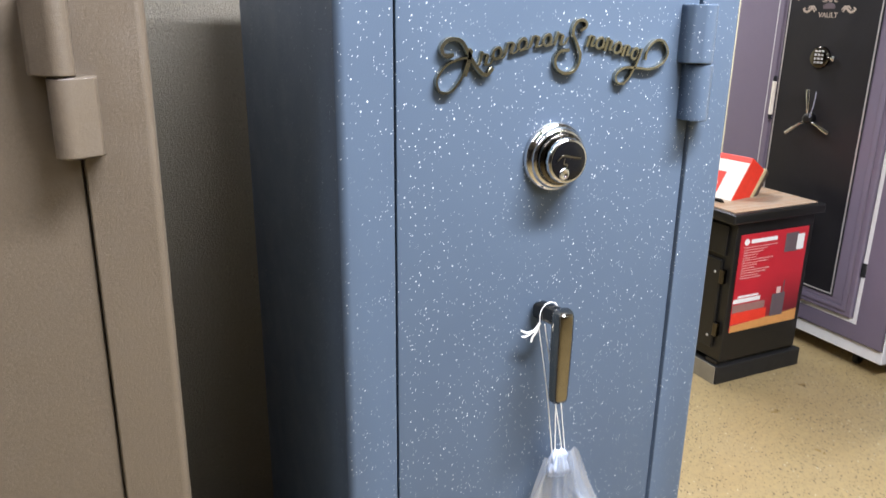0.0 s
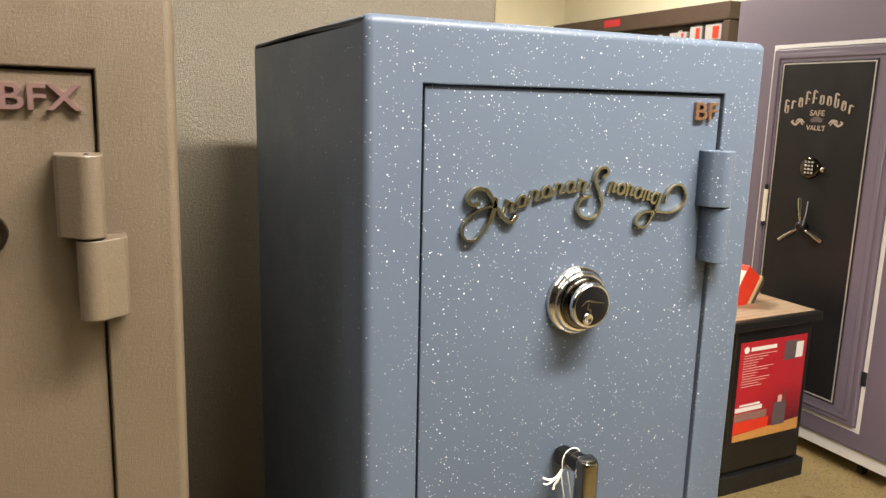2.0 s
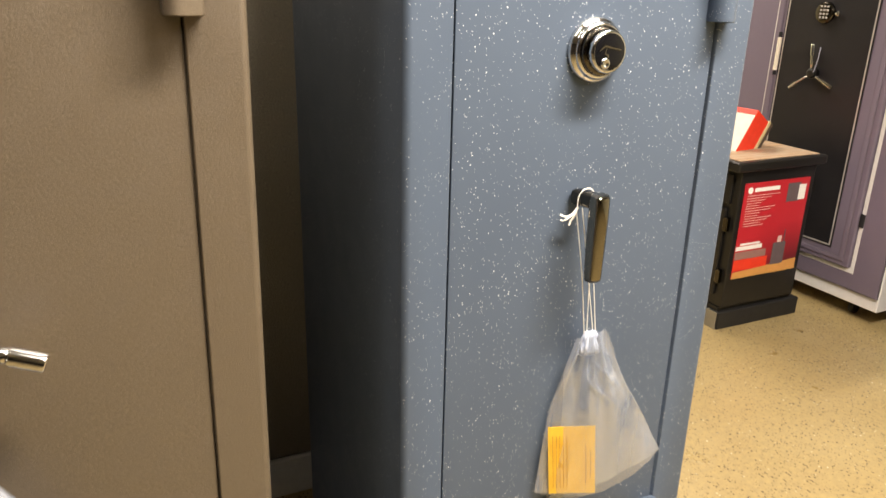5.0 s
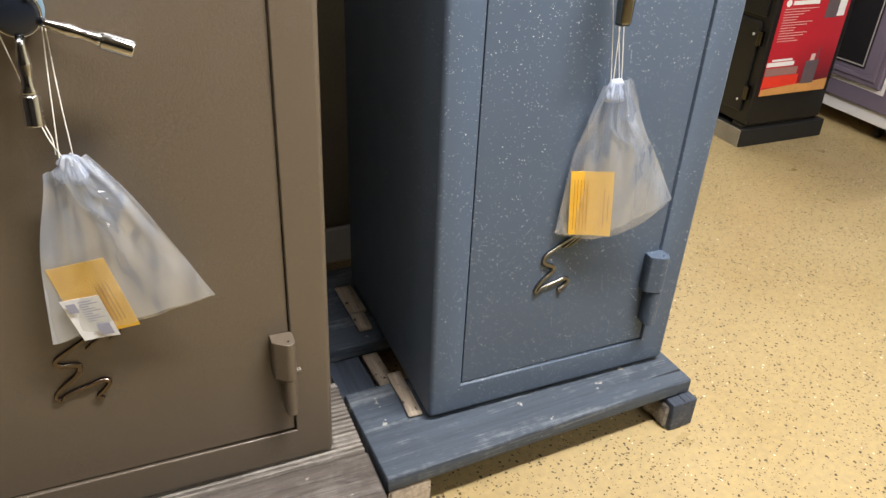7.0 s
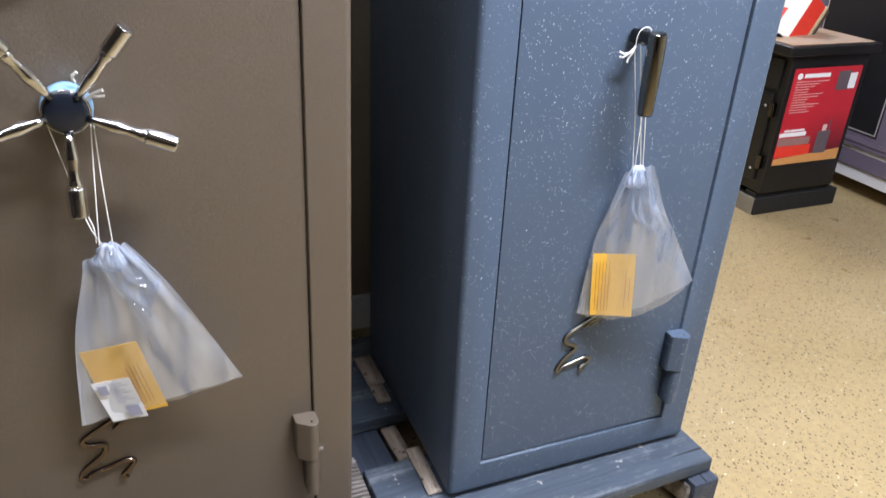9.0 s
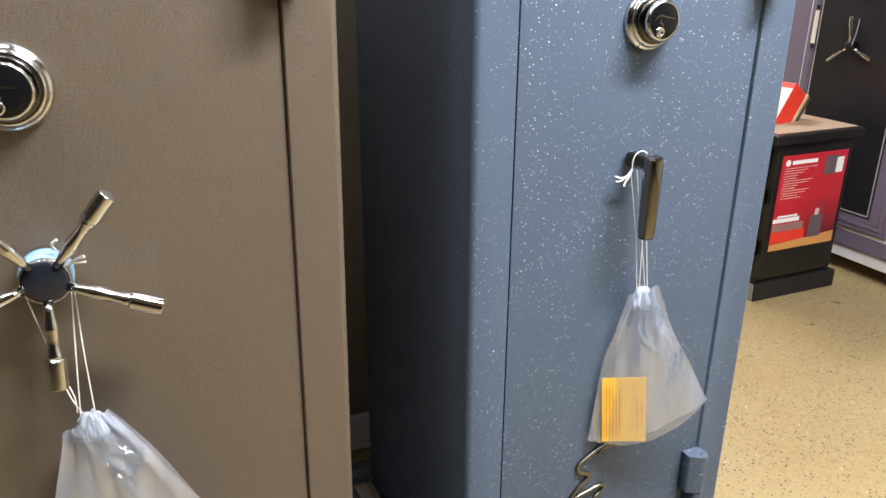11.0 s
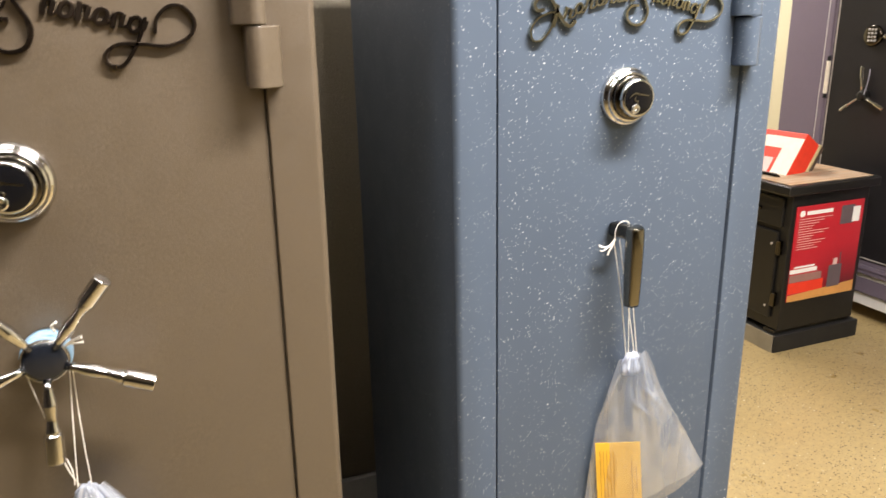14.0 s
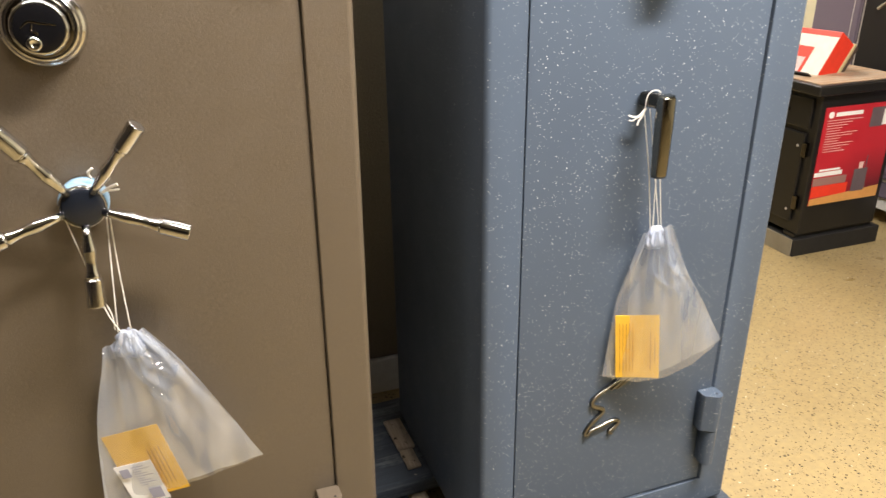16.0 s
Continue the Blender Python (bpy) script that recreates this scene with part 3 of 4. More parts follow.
def lever(safe, x, z):
    """An L-shaped pull: an arm out of the door and a flat blade that hangs from it."""
    arm = turned(box(-0.012, 0.012, -0.012, 0.012, 0, 0.048, 0.007, 3), pose(x, DOOR, z, 90, 0, 13))
    lever_arm = part("handle", arm, M_GUNMETAL, safe, "black nickel lever handle", smooth=True)
    bm = bmesh.new()
    rows = [(0.013, 0.0120, 0.009), (0.006, 0.0140, 0.0115), (-0.03, 0.0140, 0.012), (-0.08, 0.0132, 0.011), (-0.119, 0.0125, 0.010), (-0.125, 0.0115, 0.0085)]
    rings = []
    for dz, hw, hd in rows:
        rings.append([bm.verts.new((x + 0.011 + sx * hw, -0.046 + sy * hd, z + dz)) for sx, sy in ((-1, 0.5), (-0.8, -0.8), (-0.45, -1), (0.45, -1), (0.8, -0.8), (1, 0.5), (0.8, 1), (-0.8, 1))])
    for a, b in zip(rings, rings[1:]):
        for k in range(8):
            bm.faces.new((a[k], a[(k + 1) % 8], b[(k + 1) % 8], b[k]))
    bm.faces.new(rings[0])
    bm.faces.new(rings[-1])
    bmesh.ops.bevel(bm, geom=[e for e in bm.edges if e.calc_face_angle(0) > 0.7], offset=0.0015, segments=2, affect="EDGES")
    part("blade", bm, M_SMOKE_CHROME, lever_arm, "mirror-bright blade", smooth=True)
    return lever_arm


lever(blue, 0.2865, 0.943)

# brown safe, leaning a little to one side
RX, RY, RZ, RW, RD, RH, LEAN = 0.276, 0.823, 0.119, 0.765, 0.62, 1.53, 0.57
TAN_LEAN = math.tan(radians(LEAN))


def on_brown(x, z):
    """Face coordinates of the brown safe, from its lower right-hand corner."""
    return x - RX - TAN_LEAN * (z - RZ), z - RZ


brown = thing("gun_safe", pose(RX, RY, RZ, 0, LEAN, 0), "taupe brown gun safe with five-spoke handle on a pallet", "safe")
part("body", turned(safe_body(RW, RD, RH, 0.07, 0.693, 0.079, 1.445), Matrix.Translation((-RW, 0, 0))), M_BROWN, brown, smooth=True)
part("door", box(-0.6920, -0.0743, DOOR, 0.029, 0.0822, 1.4420, 0.0015), M_BROWN, brown, smooth=True)
hinge(brown, M_BROWN, -0.074, 1.215, 1.369, -0.036, 0.005, -0.022, 0.023, 0.041)
hinge(brown, M_BROWN, -0.074, 0.150, 0.315, -0.035, 0.005, -0.019, 0.007, 0.036)
part("hinge_pin", turned(lathe([(0.0055, 0), (0.0055, 0.010), (0.0035, 0.012)], 12), pose(-0.071, -0.014, 0.239, 0, 90, 0)), M_BROWN, brown)
dial(brown, *on_brown(-0.098, 1.231), 1.14)
scroll(brown, *on_brown(-0.083, 1.388), 1.26, M_BRONZE)
part("badge", turned(lettering("BFX", 0.066, 0.006, 0.85), pose(on_brown(0.172, 1.5365)[0], DOOR, on_brown(0.172, 1.5365)[1])), M_ROSE, brown, "rose metal letter badge")
bird_mark(brown, [on_brown(*p) for p in ((-0.103, 0.506), (-0.132, 0.488), (-0.160, 0.469), (-0.157, 0.457), (-0.131, 0.451), (-0.137, 0.433), (-0.165, 0.411), (-0.175, 0.396), (-0.167, 0.389))],
          [on_brown(*p) for p in ((-0.169, 0.390), (-0.155, 0.399), (-0.127, 0.406), (-0.102, 0.413), (-0.093, 0.406), (-0.104, 0.392), (-0.114, 0.383), (-0.106, 0.376))],
          [[on_brown(-0.076, 0.506), on_brown(-0.095, 0.495), on_brown(-0.115, 0.481)], [on_brown(-0.058, 0.506), on_brown(-0.068, 0.500), on_brown(-0.078, 0.492)]], M_BRONZE)


def spoke_handle(safe, x, z):
    m = pose(x, DOOR, z, 90, 0, 0)
    hub = part("handle_hub", turned(lathe([(0.030, 0), (0.031, 0.012), (0.031, 0.024), (0.029, 0.030), (0.026, 0.032)], 40), m), M_BLUE_FILM, safe, "handle hub wrapped in blue film", smooth=True)
    part("hub_cap", turned(lathe([(0.0275, 0.028), (0.0275, 0.040), (0.0255, 0.0435), (0.021, 0.0450), (0.012, 0.0460), (0.004, 0.0463)], 40), m), M_DARK_CHROME, hub, "mirror-dark domed hub cap", smooth=True)
    part("hub_rim", turned(lathe([(0.0285, 0.034), (0.0290, 0.038), (0.0280, 0.041), (0.0270, 0.041)], 40), m), M_CHROME, hub, smooth=True)
    bar = [(0.0042, 0), (0.0050, 0.012), (0.0074, 0.030), (0.0076, 0.034), (0.0060, 0.046), (0.0062, 0.058), (0.0080, 0.064), (0.0082, 0.067), (0.0070, 0.068), (0.0098, 0.0695), (0.0100, 0.071), (0.0100, 0.1045), (0.0094, 0.106), (0.0075, 0.1062)]
    for k in range(5):
        a = -20 + 72 * k
        turn = Matrix.Translation((x, -0.034, z)) @ Matrix.Rotation(radians(-a), 4, "Y") @ Matrix.Rotation(radians(-9), 4, "Z") @ Matrix.Translation((0.024, 0, 0)) @ Matrix.Rotation(radians(90), 4, "Y")
        part("spoke", turned(lathe([(q * 1.18, h * 1.045) for q, h in bar], 24), turn), M_CHROME, hub, "polished chrome spoke", smooth=True)
    return hub


spoke_handle(brown, *on_brown(-0.0925, 1.009))


# ---- pallets and shims ----
def plank(x0, x1, y0, y1, z0, z1, seed, wave=0.002, along="x"):
    """A sawn board with slightly wandering edges and worn corners."""
    bm = bmesh.new()
    n = 10
    rings = []
    for k in range(n + 1):
        t = k / n
        j = [wave * noise.noise((seed * 7.3 + 3 * t, q * 4.1, 0.3)) for q in range(4)]
        if along == "x":
            x = x0 + (x1 - x0) * t
            ring = [(x, y0 + j[0], z0), (x, y1 + j[1], z0), (x, y1 + j[1], z1 + j[2]), (x, y0 + j[0], z1 + j[3])]
        else:
            y = y0 + (y1 - y0) * t
            ring = [(x0 + j[0], y, z0), (x1 + j[1], y, z0), (x1 + j[1], y, z1 + j[2]), (x0 + j[0], y, z1 + j[3])]
        rings.append([bm.verts.new(p) for p in ring])
    for a, b in zip(rings, rings[1:]):
        for k in range(4):
            bm.faces.new((a[k], a[(k + 1) % 4], b[(k + 1) % 4], b[k]))
    bm.faces.new(rings[0])
    bm.faces.new(rings[-1])
    bmesh.ops.recalc_face_normals(bm, faces=bm.faces)
    bmesh.ops.bevel(bm, geom=[e for e in bm.edges if e.calc_face_angle(0) > 0.8], offset=min(0.004, 0.12 * (z1 - z0)), segments=2, affect="EDGES")
    return bm


PT = 0.120
pallet = thing("wooden_pallet", pose(0.350, 0.711, 0, 0, 0, 2.4), "navy-painted worn timber pallet under the blue safe", "pallet")
part("deck_board", plank(0, 0.765, 0, 0.262, PT - 0.038, PT, 1), M_NAVY_WOOD, pallet, "scuffed navy front board", smooth=True)
part("deck_board", plank(-0.004, 0.76, 0.415, 0.76, PT - 0.038, PT, 2), M_NAVY_WOOD, pallet, smooth=True)
part("runner", plank(0.004, 0.094, 0.006, 0.76, 0, PT - 0.0385, 3, along="y"), M_NAVY_EDGE, pallet, "cracked navy timber runner", smooth=True)
part("runner", plank(0.697, 0.774, -0.026, 0.76, 0, PT - 0.0385, 4, 0.006, along="y"), M_NAVY_EDGE, pallet, "chipped navy timber runner", smooth=True)

part("raw_end", plank(0.004, 0.096, 0.000, 0.0055, 0.003, PT - 0.0400, 43, 0.003), M_RAW_WOOD, pallet, "raw sawn end of the runner", smooth=True)
part("splinter", plank(0.689, 0.698, -0.016, 0.060, 0.006, 0.070, 41, 0.012, along="y"), M_PALE_WOOD, pallet, "raw torn splinter of the runner", smooth=True)

gpallet = thing("wooden_pallet", pose(0, 0, 0), "grey weathered timber pallet under the brown safe", "pallet")
part("deck_board", plank(-0.56, 0.339, 0.600, 0.800, 0.078, 0.1175, 5), M_GREY_WOOD, gpallet, "weathered front board", smooth=True)


def grooved(x0, x1, y0, y1, z0, z1, pitch):
    bm = bmesh.new()
    count = int((y1 - y0) / pitch)
    outline = [(y0, z0)]
    for k in range(count):
        for f, h in ((0.0, 0.0), (0.15, 0.9), (0.3, 1.0), (0.5, 1.0), (0.65, 0.9), (0.8, 0.0)):
            outline.append((y0 + (k + f) * pitch, z1 - 0.008 + 0.008 * h))
    outline += [(y1, z1 - 0.008), (y1, z0)]
    a, b = ([bm.verts.new((x, y, z)) for y, z in outline] for x in (x0, x1))
    for k in range(len(outline)):
        bm.faces.new((a[k], a[(k + 1) % len(outline)], b[(k + 1) % len(outline)], b[k]))
    bm.faces.new(a)
    bm.faces.new(b)
    return bm


part("grooved_board", grooved(-0.56, 0.335, 0.806, 1.03, 0.078, 0.1165, 0.0125), M_PALE_WOOD, gpallet, "grooved decking board")
part("deck_board", plank(-0.56, 0.333, 1.04, 1.44, 0.078, 0.1175, 6), M_GREY_WOOD, gpallet, smooth=True)
part("runner", plank(0.240, 0.332, 0.61, 1.44, 0, 0.0775, 7, along="y"), M_GREY_WOOD, gpallet, smooth=True)
part("runner", plank(-0.55, -0.46, 0.61, 1.44, 0, 0.0775, 8, along="y"), M_GREY_WOOD, gpallet, smooth=True)


def shim(m, length, w, h, seed, label):
    t = link_mesh("wood_shim", plank(-w / 2, w / 2, 0, length, 0, h, seed, 0.0015, "y"), M_RAW_WOOD, True)
    t.matrix_world = m
    return tagged(t, label, "shim", "shims under the blue safe")


shim(pose(0.4645, 0.852, PT + 0.001, 0, 0, 0), 0.144, 0.031, 0.0085, 11, "raw pine shim with knots under the safe's edge")
shim(pose(0.456, 1.174, PT + 0.001, 0, 0, 1), 0.07, 0.034, 0.0085, 12, "split raw pine shim under the safe's edge")
shim(pose(0.459, 1.250, PT + 0.001, 0, 0, 2), 0.124, 0.044, 0.0085, 13, "raw pine shim with a torn end")
shim(pose(0.455, 1.000, 0.0815, 0, 0, 4), 0.120, 0.036, 0.012, 14, "pale pine offcut lying in the pallet's gap")


# ---- drawstring bags with their papers ----
def between(pts, v):
    """A place along a few points, by the share v of their number."""
    line = glide([(a, b, c) for a, b, c in pts], 12)
    q = v * (len(line) - 1)
    k = min(int(q), len(line) - 2)
    return line[k].lerp(line[k + 1], q - k)


def bag_sheet(left, right, seed, bulge, sag, nu=44, nv=40):
    """A limp sheet of film between two side lines, gathered at the top and folded towards the bottom."""
    bm = bmesh.new()
    grid = []
    for i in range(nv + 1):
        v = i / nv
        a, b = between(left, v), between(right, v)
        row = []
        for j in range(nu + 1):
            u = j / nu
            p = a.lerp(b, u)
            phase = 3.2 * u + 0.12 * math.sin(5 * v) + 0.35 * noise.noise((u * 3, seed, 0.5)) + seed
            fold = 0.0105 * (1 - v) ** 1.3 * min(1, 0.35 + 5 * v) * (4 * abs(phase % 1 - 0.5) - 1)
            fold += 0.0035 * v * abs(noise.noise((u * 3.1 + v * 2.2 + seed, v * 2.6 - u * 1.7, seed))) - 0.0045 * abs(noise.noise((u * 2.3 - v * 1.5, v * 3.1 + u + seed, 4.0))) * min(1, 2 * v)
            for a0, b0, mid in ((0.22, 0.60, 0.66), (0.57, -0.5, 0.80), (0.45, 0.6, 0.52)):
                near = max(0, 1 - abs(v - a0 - b0 * (u - 0.5)) / 0.042)
                fold -= 0.0075 * near * max(0, 1 - ((u - mid) / 0.15) ** 2)
            p.y += (1 - 0.6 * v**3) * bulge * math.sin(math.pi * u) * min(1, 0.25 + 1.6 * v) + fold
            p.z += sag * math.sin(math.pi * u) * v**6 + 0.004 * noise.noise((u * 9, seed, 1)) * v**4
            row.append(bm.verts.new(p))
        grid.append(row)
    for a, b in zip(grid, grid[1:]):
        for j in range(nu):
            bm.faces.new((a[j], a[j + 1], b[j + 1], b[j]))
    return bm


def gather(x, y, z, r):
    """The bunched neck of a bag: a ruffled little knot of film."""
    bm = lathe([(r * 0.30, 0.011), (r * 0.55, 0.009), (r * 0.66, 0.006), (r * 0.74, 0.003), (r * 0.70, -0.001), (r * 0.80, -0.005), (r * 0.84, -0.010), (r * 0.95, -0.015), (r * 0.92, -0.020), (r * 0.98, -0.027)], 72)
    for v in bm.verts:
        a = math.atan2(v.co.y, v.co.x)
        f = 1 + 0.55 * noise.noise((3.2 * math.cos(a), 3.2 * math.sin(a), 60 * v.co.z + x)) + 0.30 * noise.noise((9 * math.cos(a), 9 * math.sin(a), 40 * v.co.z))
        rise = 0.007 * noise.noise((2.4 * math.cos(a), 2.4 * math.sin(a), x + 3))
        v.co = (x + v.co.x * f, y + 0.5 * v.co.y * f, z + v.co.z + rise)
    return bm


def paper(name, corners, thick, material, label, category):
    """A thin sheet with a slight curl over four corners, given from the upper left, clockwise."""
    tl, tr, br, bl = (Vector(c) for c in corners)
    normal = (tr - tl).cross(bl - tl).normalized()
    bm = bmesh.new()
    n = 6
    sides = []
    for s in (0, 1):
        sides.append([[bm.verts.new((tl.lerp(tr, j / n)).lerp(bl.lerp(br, j / n), i / n) + normal * (s * thick + 0.0015 * math.sin(math.pi * j / n) * math.sin(2.2 * i / n))) for j in range(n + 1)] for i in range(n + 1)])
    for g in sides:
        for i in range(n):
            for j in range(n):
                bm.faces.new((g[i][j], g[i][j + 1], g[i + 1][j + 1], g[i + 1][j]))
    rim = [(0, j) for j in range(n)] + [(i, n) for i in range(n)] + [(n, n - j) for j in range(n)] + [(n - i, 0) for i in range(n)]
    for k, (i, j) in enumerate(rim):
        p, q = rim[(k + 1) % len(rim)]
        bm.faces.new((sides[0][i][j], sides[0][p][q], sides[1][p][q], sides[1][i][j]))
    return tagged(link_mesh(name, bm, material), label, category)


def print_bar(sheet, corners, u0, u1, v0, v1, material, lift=0.0022):
    """A printed bar on a sheet, by shares of its width and height."""
    tl, tr, br, bl = (Vector(c) for c in corners)
    normal = (tr - tl).cross(bl - tl).normalized()
    if normal.y > 0:
        normal = -normal
    bm = bmesh.new()

    def at(u, v):
        return tl.lerp(tr, u).lerp(bl.lerp(br, u), v) + normal * lift

    bm.faces.new([bm.verts.new(at(u, v)) for u, v in ((u0, v0), (u1, v0), (u1, v1), (u0, v1))])
    ob = link_mesh("print_bar", bm, material)
    ob.parent = sheet
    return ob


# on the blue safe's lever
ENV_A = ((0.743, 0.812, 0.676), (0.822, 0.787, 0.674), (0.833, 0.782, 0.537), (0.754, 0.809, 0.541))
bag_a = thing("plastic_bag", pose(0, 0, 0), "clear plastic drawstring bag hanging from the lever handle", "bag", "document bags")
LA = ((0.784, 0.808, 0.836), (0.766, 0.816, 0.770), (0.748, 0.821, 0.690), (0.732, 0.8225, 0.541))
RA = ((0.831, 0.797, 0.849), (0.862, 0.786, 0.770), (0.905, 0.771, 0.690), (0.945, 0.757, 0.613))
part("front_film", bag_sheet(LA, RA, 0.4, -0.030, -0.038), M_FILM, bag_a, smooth=True)
part("back_film", bag_sheet(LA, RA, 2.1, 0.008, -0.032), M_FILM_SHEER, bag_a, smooth=True)
part("neck", gather(0.804, 0.803, 0.836, 0.017), M_FILM_NECK, bag_a, "white bunched neck", smooth=True)
ARM = (0.776, 0.800, 1.073)
for a, b in (((-0.015, 0.012, -0.014), (-0.011, 0.0, 0)), ((-0.012, 0.0, -0.012), (0.009, 0.004, 0)), ((0.012, -0.004, -0.016), (-0.006, 0.0, 0)), ((0.004, 0.0, -0.02), (0.014, 0.004, 0))):
    part("string", cord([(ARM[0] + a[0], ARM[1] + a[1], ARM[2] + a[2]), (ARM[0] + 0.5 * (a[0] + 0.022 + b[0]), 0.800, 0.955), (0.803 + b[0], 0.803 + b[1], 0.845)], 0.0009), M_STRING, bag_a)
part("string", cord([(ARM[0] - 0.0145, 0.809, ARM[2] - 0.016), (ARM[0] - 0.014, 0.809, ARM[2] + 0.003), (ARM[0] - 0.005, 0.809, ARM[2] + 0.0145), (ARM[0] + 0.008, 0.808, ARM[2] + 0.0142), (ARM[0] + 0.0140, 0.808, ARM[2] + 0.002), (ARM[0] + 0.011, 0.808, ARM[2] - 0.016)], 0.0008), M_STRING, bag_a)
bow = cord([(0.763, 0.810, 1.060), (0.753, 0.812, 1.048), (0.744, 0.815, 1.046), (0.737, 0.818, 1.049)], 0.0016)
cord([(0.763, 0.810, 1.060), (0.756, 0.810, 1.045), (0.753, 0.812, 1.039), (0.751, 0.812, 1.032)], 0.0018, bow)
cord([(0.757, 0.810, 1.050), (0.743, 0.813, 1.041), (0.737, 0.816, 1.041)], 0.0012, bow)
part("bow", bow, M_STRING, bag_a, "frayed white knot")
env_a = paper("envelope", ENV_A, 0.001, M_ENVELOPE, "orange manila envelope with faint print inside the bag", "envelope")
for k in range(5):
    print_bar(env_a, ENV_A, 0.08 + 0.075 * k, 0.095 + 0.075 * k, 0.12, 0.9, M_INK)
for k in range(2):
    print_bar(env_a, ENV_A, 0.78 + 0.1 * k, 0.80 + 0.1 * k, 0.25 + 0.1 * k, 0.85 - 0.1 * k, M_INK)

# on the brown safe's spokes
ENV_B = ((-0.136, 0.793, 0.656), (-0.058, 0.785, 0.666), (-0.028, 0.783, 0.541), (-0.110, 0.793, 0.528))
CARD_B = ((-0.129, 0.7885, 0.602), (-0.076, 0.7825, 0.607), (-0.058, 0.7815, 0.530), (-0.109, 0.7885, 0.526))
bag_b = thing("plastic_bag", pose(0, 0, 0), "clear plastic drawstring bag hanging from the spoked handle", "bag", "document bags")
LB = ((-0.108, 0.792, 0.802), (-0.113, 0.793, 0.775), (-0.138, 0.795, 0.675), (-0.153, 0.797, 0.525))
RB = ((-0.050, 0.787, 0.826), (-0.006, 0.783, 0.762), (0.042, 0.780, 0.668), (0.088, 0.780, 0.571))
part("front_film", bag_sheet(LB, RB, 1.3, -0.020, 0.0), M_FILM, bag_b, smooth=True)
part("back_film", bag_sheet(LB, RB, 3.9, 0.010, -0.002), M_FILM_BACK, bag_b, smooth=True)
part("neck", gather(-0.072, 0.789, 0.815, 0.019), M_FILM_NECK, bag_b, "white bunched neck", smooth=True)
for pts in (((-0.067, 0.795, 1.002), (-0.075, 0.790, 0.916), (-0.083, 0.788, 0.826)), ((-0.064, 0.795, 1.002), (-0.066, 0.789, 0.916), (-0.066, 0.788, 0.828)),
            ((-0.118, 0.796, 1.001), (-0.111, 0.792, 0.966), (-0.104, 0.796, 0.921), (-0.097, 0.794, 0.880), (-0.089, 0.789, 0.850), (-0.080, 0.788, 0.828)),
            ((-0.094, 0.794, 0.880), (-0.086, 0.790, 0.853), (-0.086, 0.789, 0.830))):
    part("string", cord(pts, 0.0009), M_STRING, bag_b)
knot = cord([(-0.067, 0.796, 1.027), (-0.057, 0.792, 1.034), (-0.047, 0.789, 1.038)], 0.0024)
cord([(-0.077, 0.798, 1.047), (-0.079, 0.796, 1.055), (-0.073, 0.794, 1.061)], 0.002, knot)
cord([(-0.065, 0.796, 1.029), (-0.055, 0.791, 1.030), (-0.046, 0.789, 1.031)], 0.0016, knot)
part("bow", knot, M_STRING, bag_b, "frayed white knot")
env_b = paper("envelope", ENV_B, 0.001, M_ENVELOPE, "orange manila envelope tilted inside the bag", "envelope")
for k in range(4):
    print_bar(env_b, ENV_B, 0.62 + 0.07 * k, 0.635 + 0.07 * k, 0.3, 0.85, M_INK)
card_b = paper("card", CARD_B, 0.0006, M_CARD, "white printed card lying over the envelope", "card")
for k in range(9):
    print_bar(card_b, CARD_B, 0.42, 0.42 + 0.5 * (0.7 + 0.3 * math.sin(k * 2.1)), 0.07 + 0.058 * k, 0.088 + 0.058 * k, M_GREY_INK, 0.0016)
print_bar(card_b, CARD_B, 0.55, 0.9, 0.66, 0.92, M_GREY_INK, 0.0016)
print_bar(card_b, CARD_B, 0.1, 0.34, 0.08, 0.3, M_GREY_INK, 0.0016)


# ---- the safe behind ----
rear = thing("gun_safe", pose(0, 0, 0), "tall olive-brown hammered safe standing behind the others", "safe")
part("body", box(-0.35, 1.084, 1.60, 2.25, 0.178, 1.98, 0.012, 3), M_OLIVE, rear, smooth=True)
rpallet = thing("wooden_pallet", pose(0, 0, 0), "grey-painted timber skids under the rear safe", "pallet")
part("board", plank(-0.36, 1.09, 1.597, 1.66, 0.062, 0.177, 21), M_SKID, rpallet, "grey front board", smooth=True)
for rx in (-0.3, 0.35, 0.98):
    part("runner", plank(rx - 0.045, rx + 0.045, 1.665, 2.24, 0, 0.177, 22 + rx, along="y"), M_GREY_WOOD, rpallet, smooth=True)
    part("foot", plank(rx - 0.04, rx + 0.04, 1.61, 1.66, 0, 0.061, 30 + rx), M_GREY_WOOD, rpallet, smooth=True)


# ---- bedside safe with its poster ----
stand = thing("bedside_safe", pose(0, 0, 0), "black bedside cabinet safe with a wood top and red poster", "safe")
part("body", box(2.455, 2.885, 2.035, 2.49, 0.10, 0.700, 0.006), M_BLACK, stand, smooth=True)
part("plinth", box(2.444, 2.925, 2.030, 2.48, 0.0, 0.080, 0.004), M_PLINTH, stand, "dark base board", smooth=True)
# Pale strip paints the floor's reflection onto the end of the base.
part("reflection_strip", box(2.4385, 2.4436, 2.04, 2.47, 0.0, 0.078, 0.001), M_PALE_REFLECTION, stand, "pale strip standing in for floor reflected in the base")
for fy in (2.05, 2.41):
    part("bracket_foot", box(2.452, 2.888, fy, fy + 0.06, 0.081, 0.0995, 0.003), M_BLACK, stand)
top = part("top", box(2.402, 2.905, 2.005, 2.51, 0.702, 0.743, 0.008), M_BLACK, stand, "black moulded top", smooth=True)
